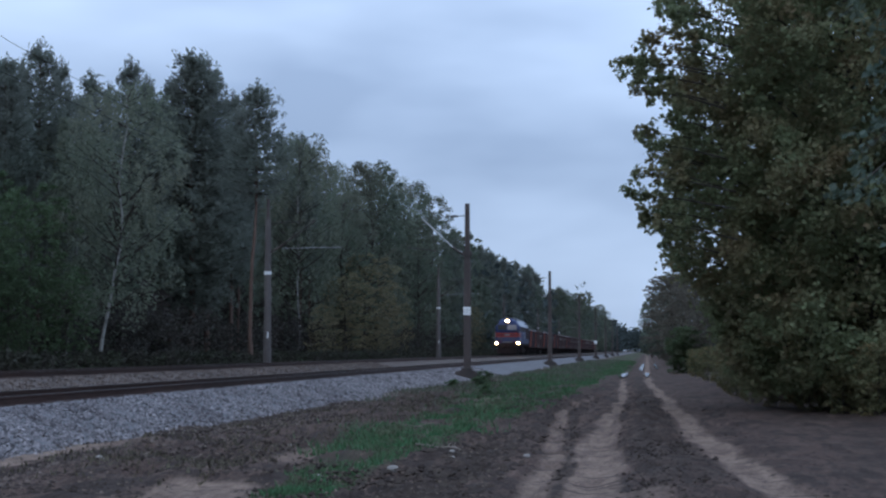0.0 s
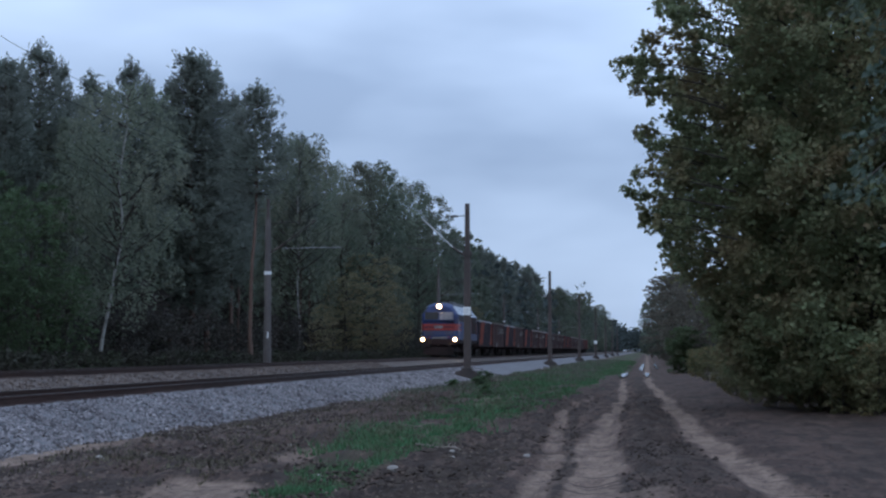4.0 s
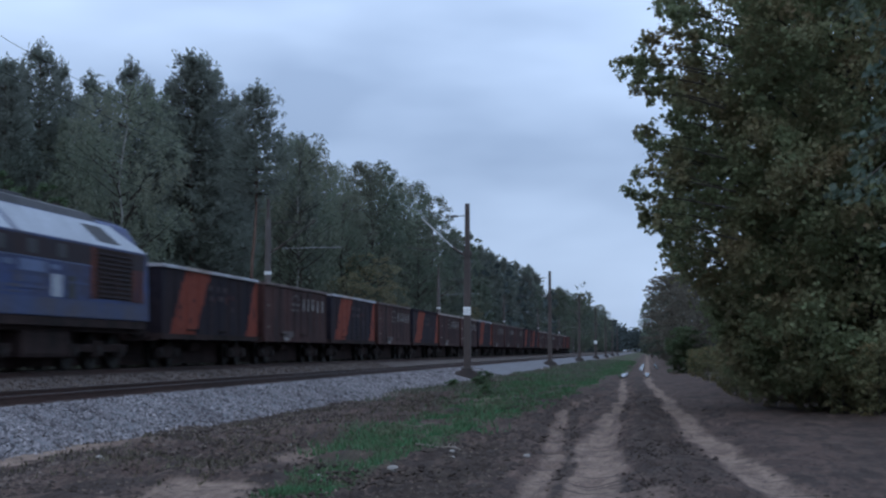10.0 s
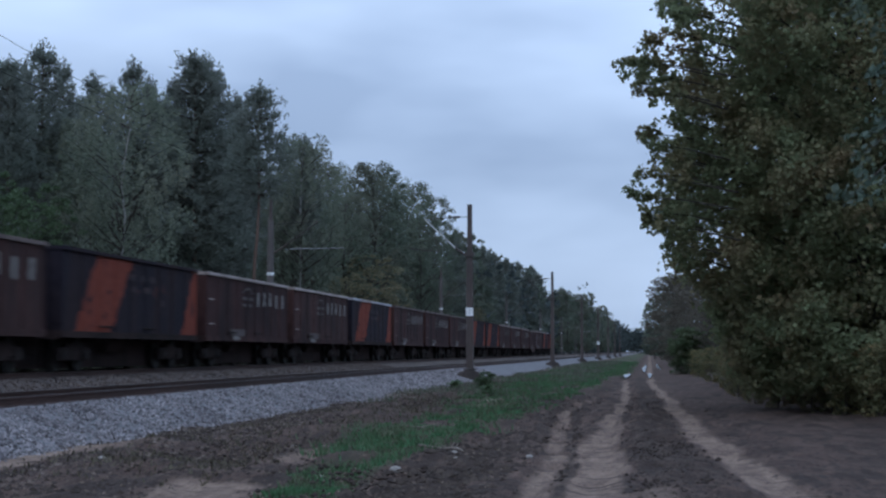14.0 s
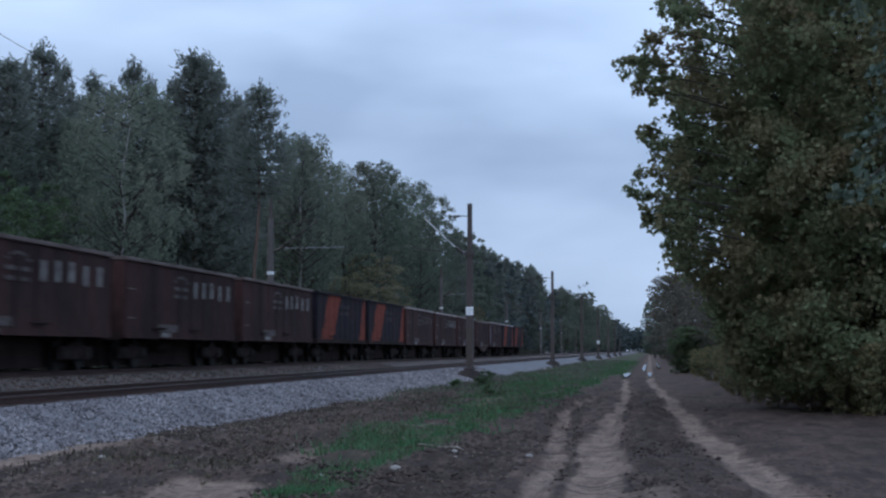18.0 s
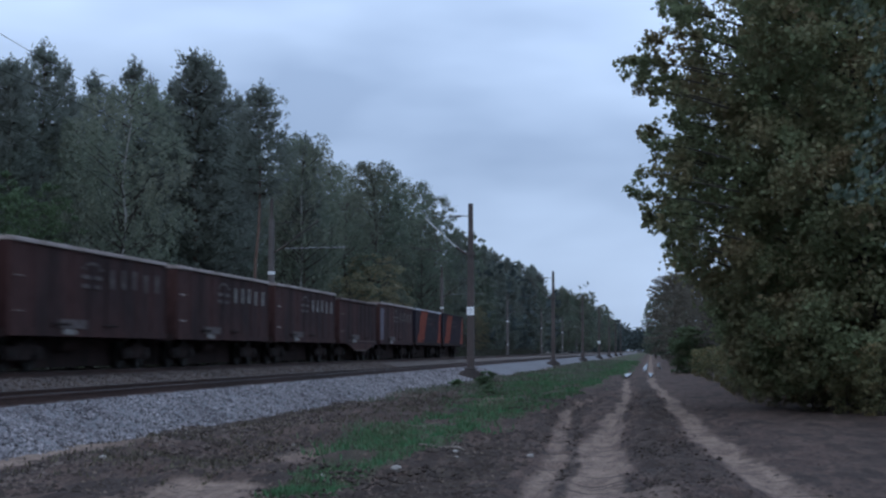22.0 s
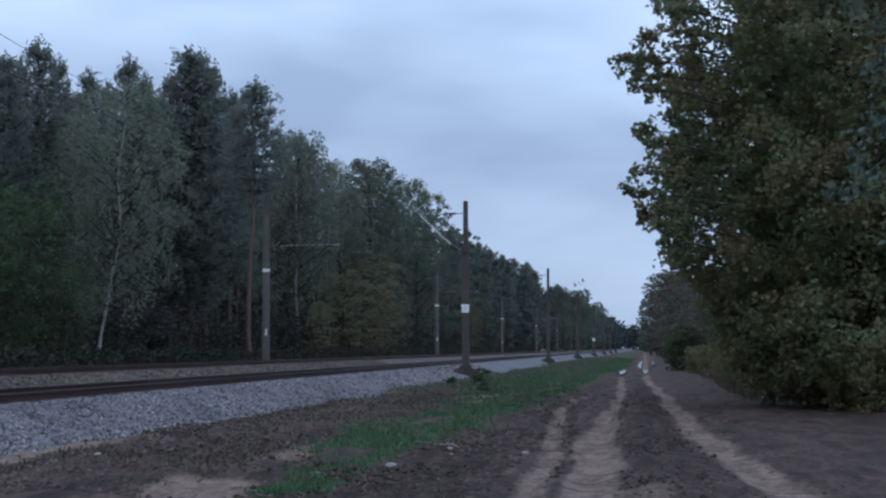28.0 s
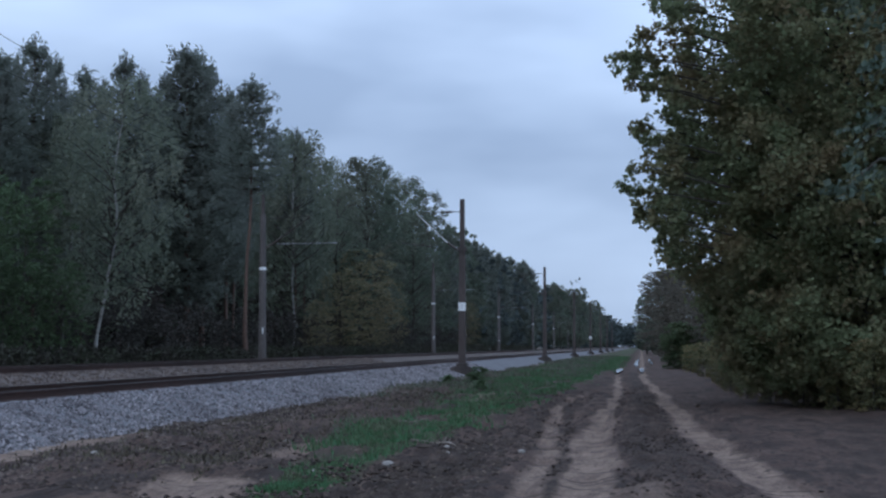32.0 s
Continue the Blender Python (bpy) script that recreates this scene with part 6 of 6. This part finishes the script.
    front("band_middle", -1.22, 1.22, 2.34, 2.48, -0.002, M_DULLRED, "darker line in the red band", 0.014)
    # bands that wrap round the rounded corners of the nose
    for s in (-1, 1):
        for name, z0, z1, material in (("red_band", 2.16, 2.68, M_RED), ("nose_band", 1.78, 2.14, M_SILLBLUE)):
            bm = bmesh.new()
            rows = []
            for y, k in ((-0.012, 0.855), (0.12, 0.928), (0.45, 0.992), (1.02, 1.005)):
                rows.append([bm.verts.new((s * w * q, y, z)) for q, z in ((k, z0), (k, z1), (k - 0.02, z1), (k - 0.02, z0))])
            for a, b in zip(rows[:-1], rows[1:]):
                for i in range(4):
                    bm.faces.new((a[i], a[(i + 1) % 4], b[(i + 1) % 4], b[i]))
            bm.faces.new(rows[0][::-1])
            bm.faces.new(rows[-1])
            bmesh.ops.recalc_face_normals(bm, faces=bm.faces)
            part(name, bm, material, t)
    front("emblem", -0.36, 0.30, 2.31, 2.54, -0.014, M_DUSTGREY, "pale plate on the nose", 0.012)
    front("nose_band", -1.22, 1.22, 1.78, 2.14, 0.0, M_SILLBLUE, "dusty blue lower nose", 0.01)
    front("buffer_beam", -1.4, 1.4, 1.02, 1.5, -0.03, M_BEAM, "dark red buffer beam", 0.05)
    front("number_plate", -0.55, 0.62, 1.50, 1.66, -0.01, M_DUSTGREY, "pale strip with grey bars", 0.02)
    plough = prism([(-1.2, 0.22), (1.2, 0.22), (1.15, 0.85), (-1.15, 0.85)], -0.3, -0.2)
    part("rail_guard", plough, M_UNDER, t)
    headlight(0.0, 0.30, 4.07, 0.205, t)
    for x in (-1.3, 1.3):
        headlight(x, 0.02, 1.44, 0.165, t)
        part("tail_lamp", rods(((x * 0.6, 0.0, 1.62), (x * 0.6, -0.06, 1.62), 0.07), sides=14), M_REDLENS, t)
    for y, s in ((0.0, -1), (16.3, 1)):
        for x in (-0.875, 0.875):
            buffer(x, y, s, 1.06, t)
        part("coupler", rods(((0, y, 1.04), (0, y + s * 0.5, 1.0), 0.06)), M_UNDER, t)
    part("underframe", boxes((-1.25, 1.25, 0.1, 16.2, 1.05, 1.42)), M_UNDER, t)
    # Made-up block that keeps the space under the locomotive dark.
    part("draw_gear", boxes((-0.62, 0.62, 0.3, 16.0, 0.12, 1.06)), M_UNDER, t)
    part("fuel_tank", boxes((-1.25, 1.25, 6.4, 9.9, 0.35, 1.1), bevel=0.12), M_UNDER, t)
    bogie("bogie", 3.6, (-2.0, 0, 2.0), 0.525, 2.6, t, M_UNDER)
    bogie("bogie", 12.7, (-2.0, 0, 2.0), 0.525, 2.6, t, M_UNDER)
    return t


loco = locomotive()
STRIPED_LABEL = "black-blue open goods wagon with slanting orange stripes"
BROWN_LABEL = "rusty brown open goods wagon with faded white markings"
w_striped = wagon(True, STRIPED_LABEL)
w_dark = wagon(True, "black-blue open goods wagon with orange stripes and dark rim", rim=M_NAVY)
w_dim = wagon(False, "rusty brown open goods wagon with a dull rim", rim=M_DULLRIM, bright=True)
w_brown = wagon(False, BROWN_LABEL, bright=True, ladder=True)
w_plain = wagon(False, "low plain brown open goods wagon with a deep sill", marks=False, belly=True, rim=M_DULLRIM, low=0.14, length=SHORT)
w_bare = wagon(False, "rusty brown open goods wagon with a pale rim")
w_patch = wagon(False, "brown open goods wagon with a pale primer patch", patch="grey")
ORDER = "SDSDKBBSDDDKKNBBPRSK"
masters = {"S": w_striped, "B": w_brown, "K": w_dark, "D": w_dim, "P": w_plain, "N": w_bare, "R": w_patch}
train, used, tail = [(loco, 0.0)], set(), LOCO - 0.41
for i, kind in enumerate(ORDER):
    ob = masters[kind]
    if kind in used:
        ob = copy_thing(ob, pose(0, 0, 0))
    used.add(kind)
    train.append((ob, tail))
    tail += SHORT if kind == "P" else WAGON + (0.22 if kind in "RSK" and i > 15 else 0.0)

SPEED = 16.354
# seconds, and the metres by which the train lags behind an even speed
LAG = ((0.0, 0.95), (3.0, 0.95), (5.5, 0.3), (7.0, 0.15), (8.0, 0.0), (9.0, -0.15), (10.0, -0.32), (11.0, -0.52), (12.0, -0.66), (14.0, -0.65), (17.0, -0.76), (19.0, -0.9), (20.0, -0.86), (22.0, -0.86), (24.0, -0.86), (25.5, -0.9), (27.5, -1.12), (32.0, -1.6))


def travelled(t):
    """Metres rolled since the start, at t seconds."""
    lag = [np.interp(v, [k for k, _ in LAG], [g for _, g in LAG]) for v in (0.0, t)]
    return SPEED * t + lag[0] - lag[1]


def motions():
    """The train rolls towards the camera and past it; the locomotive's wheels turn as it rolls."""
    for ob, back in train:
        walk(ob, [(t, pose(FAR_X, 49.74 + SPEED * (9.0 - t) + lag + back, FAR_Z)) for t, lag in LAG])
    ticks = [k / FPS for k in range(32 * FPS + 1)]
    rolled = [travelled(t) for t in ticks]
    for wheels in [w for ob, _ in train[:1] for w in ob.children_recursive if w.name.split(".")[0] == "wheelset"]:
        spot = wheels.matrix_basis.translation.copy()
        walk(wheels, [(t, pose(*spot, rx=math.degrees(d / spot.z))) for t, d in zip(ticks, rolled)])


motions()
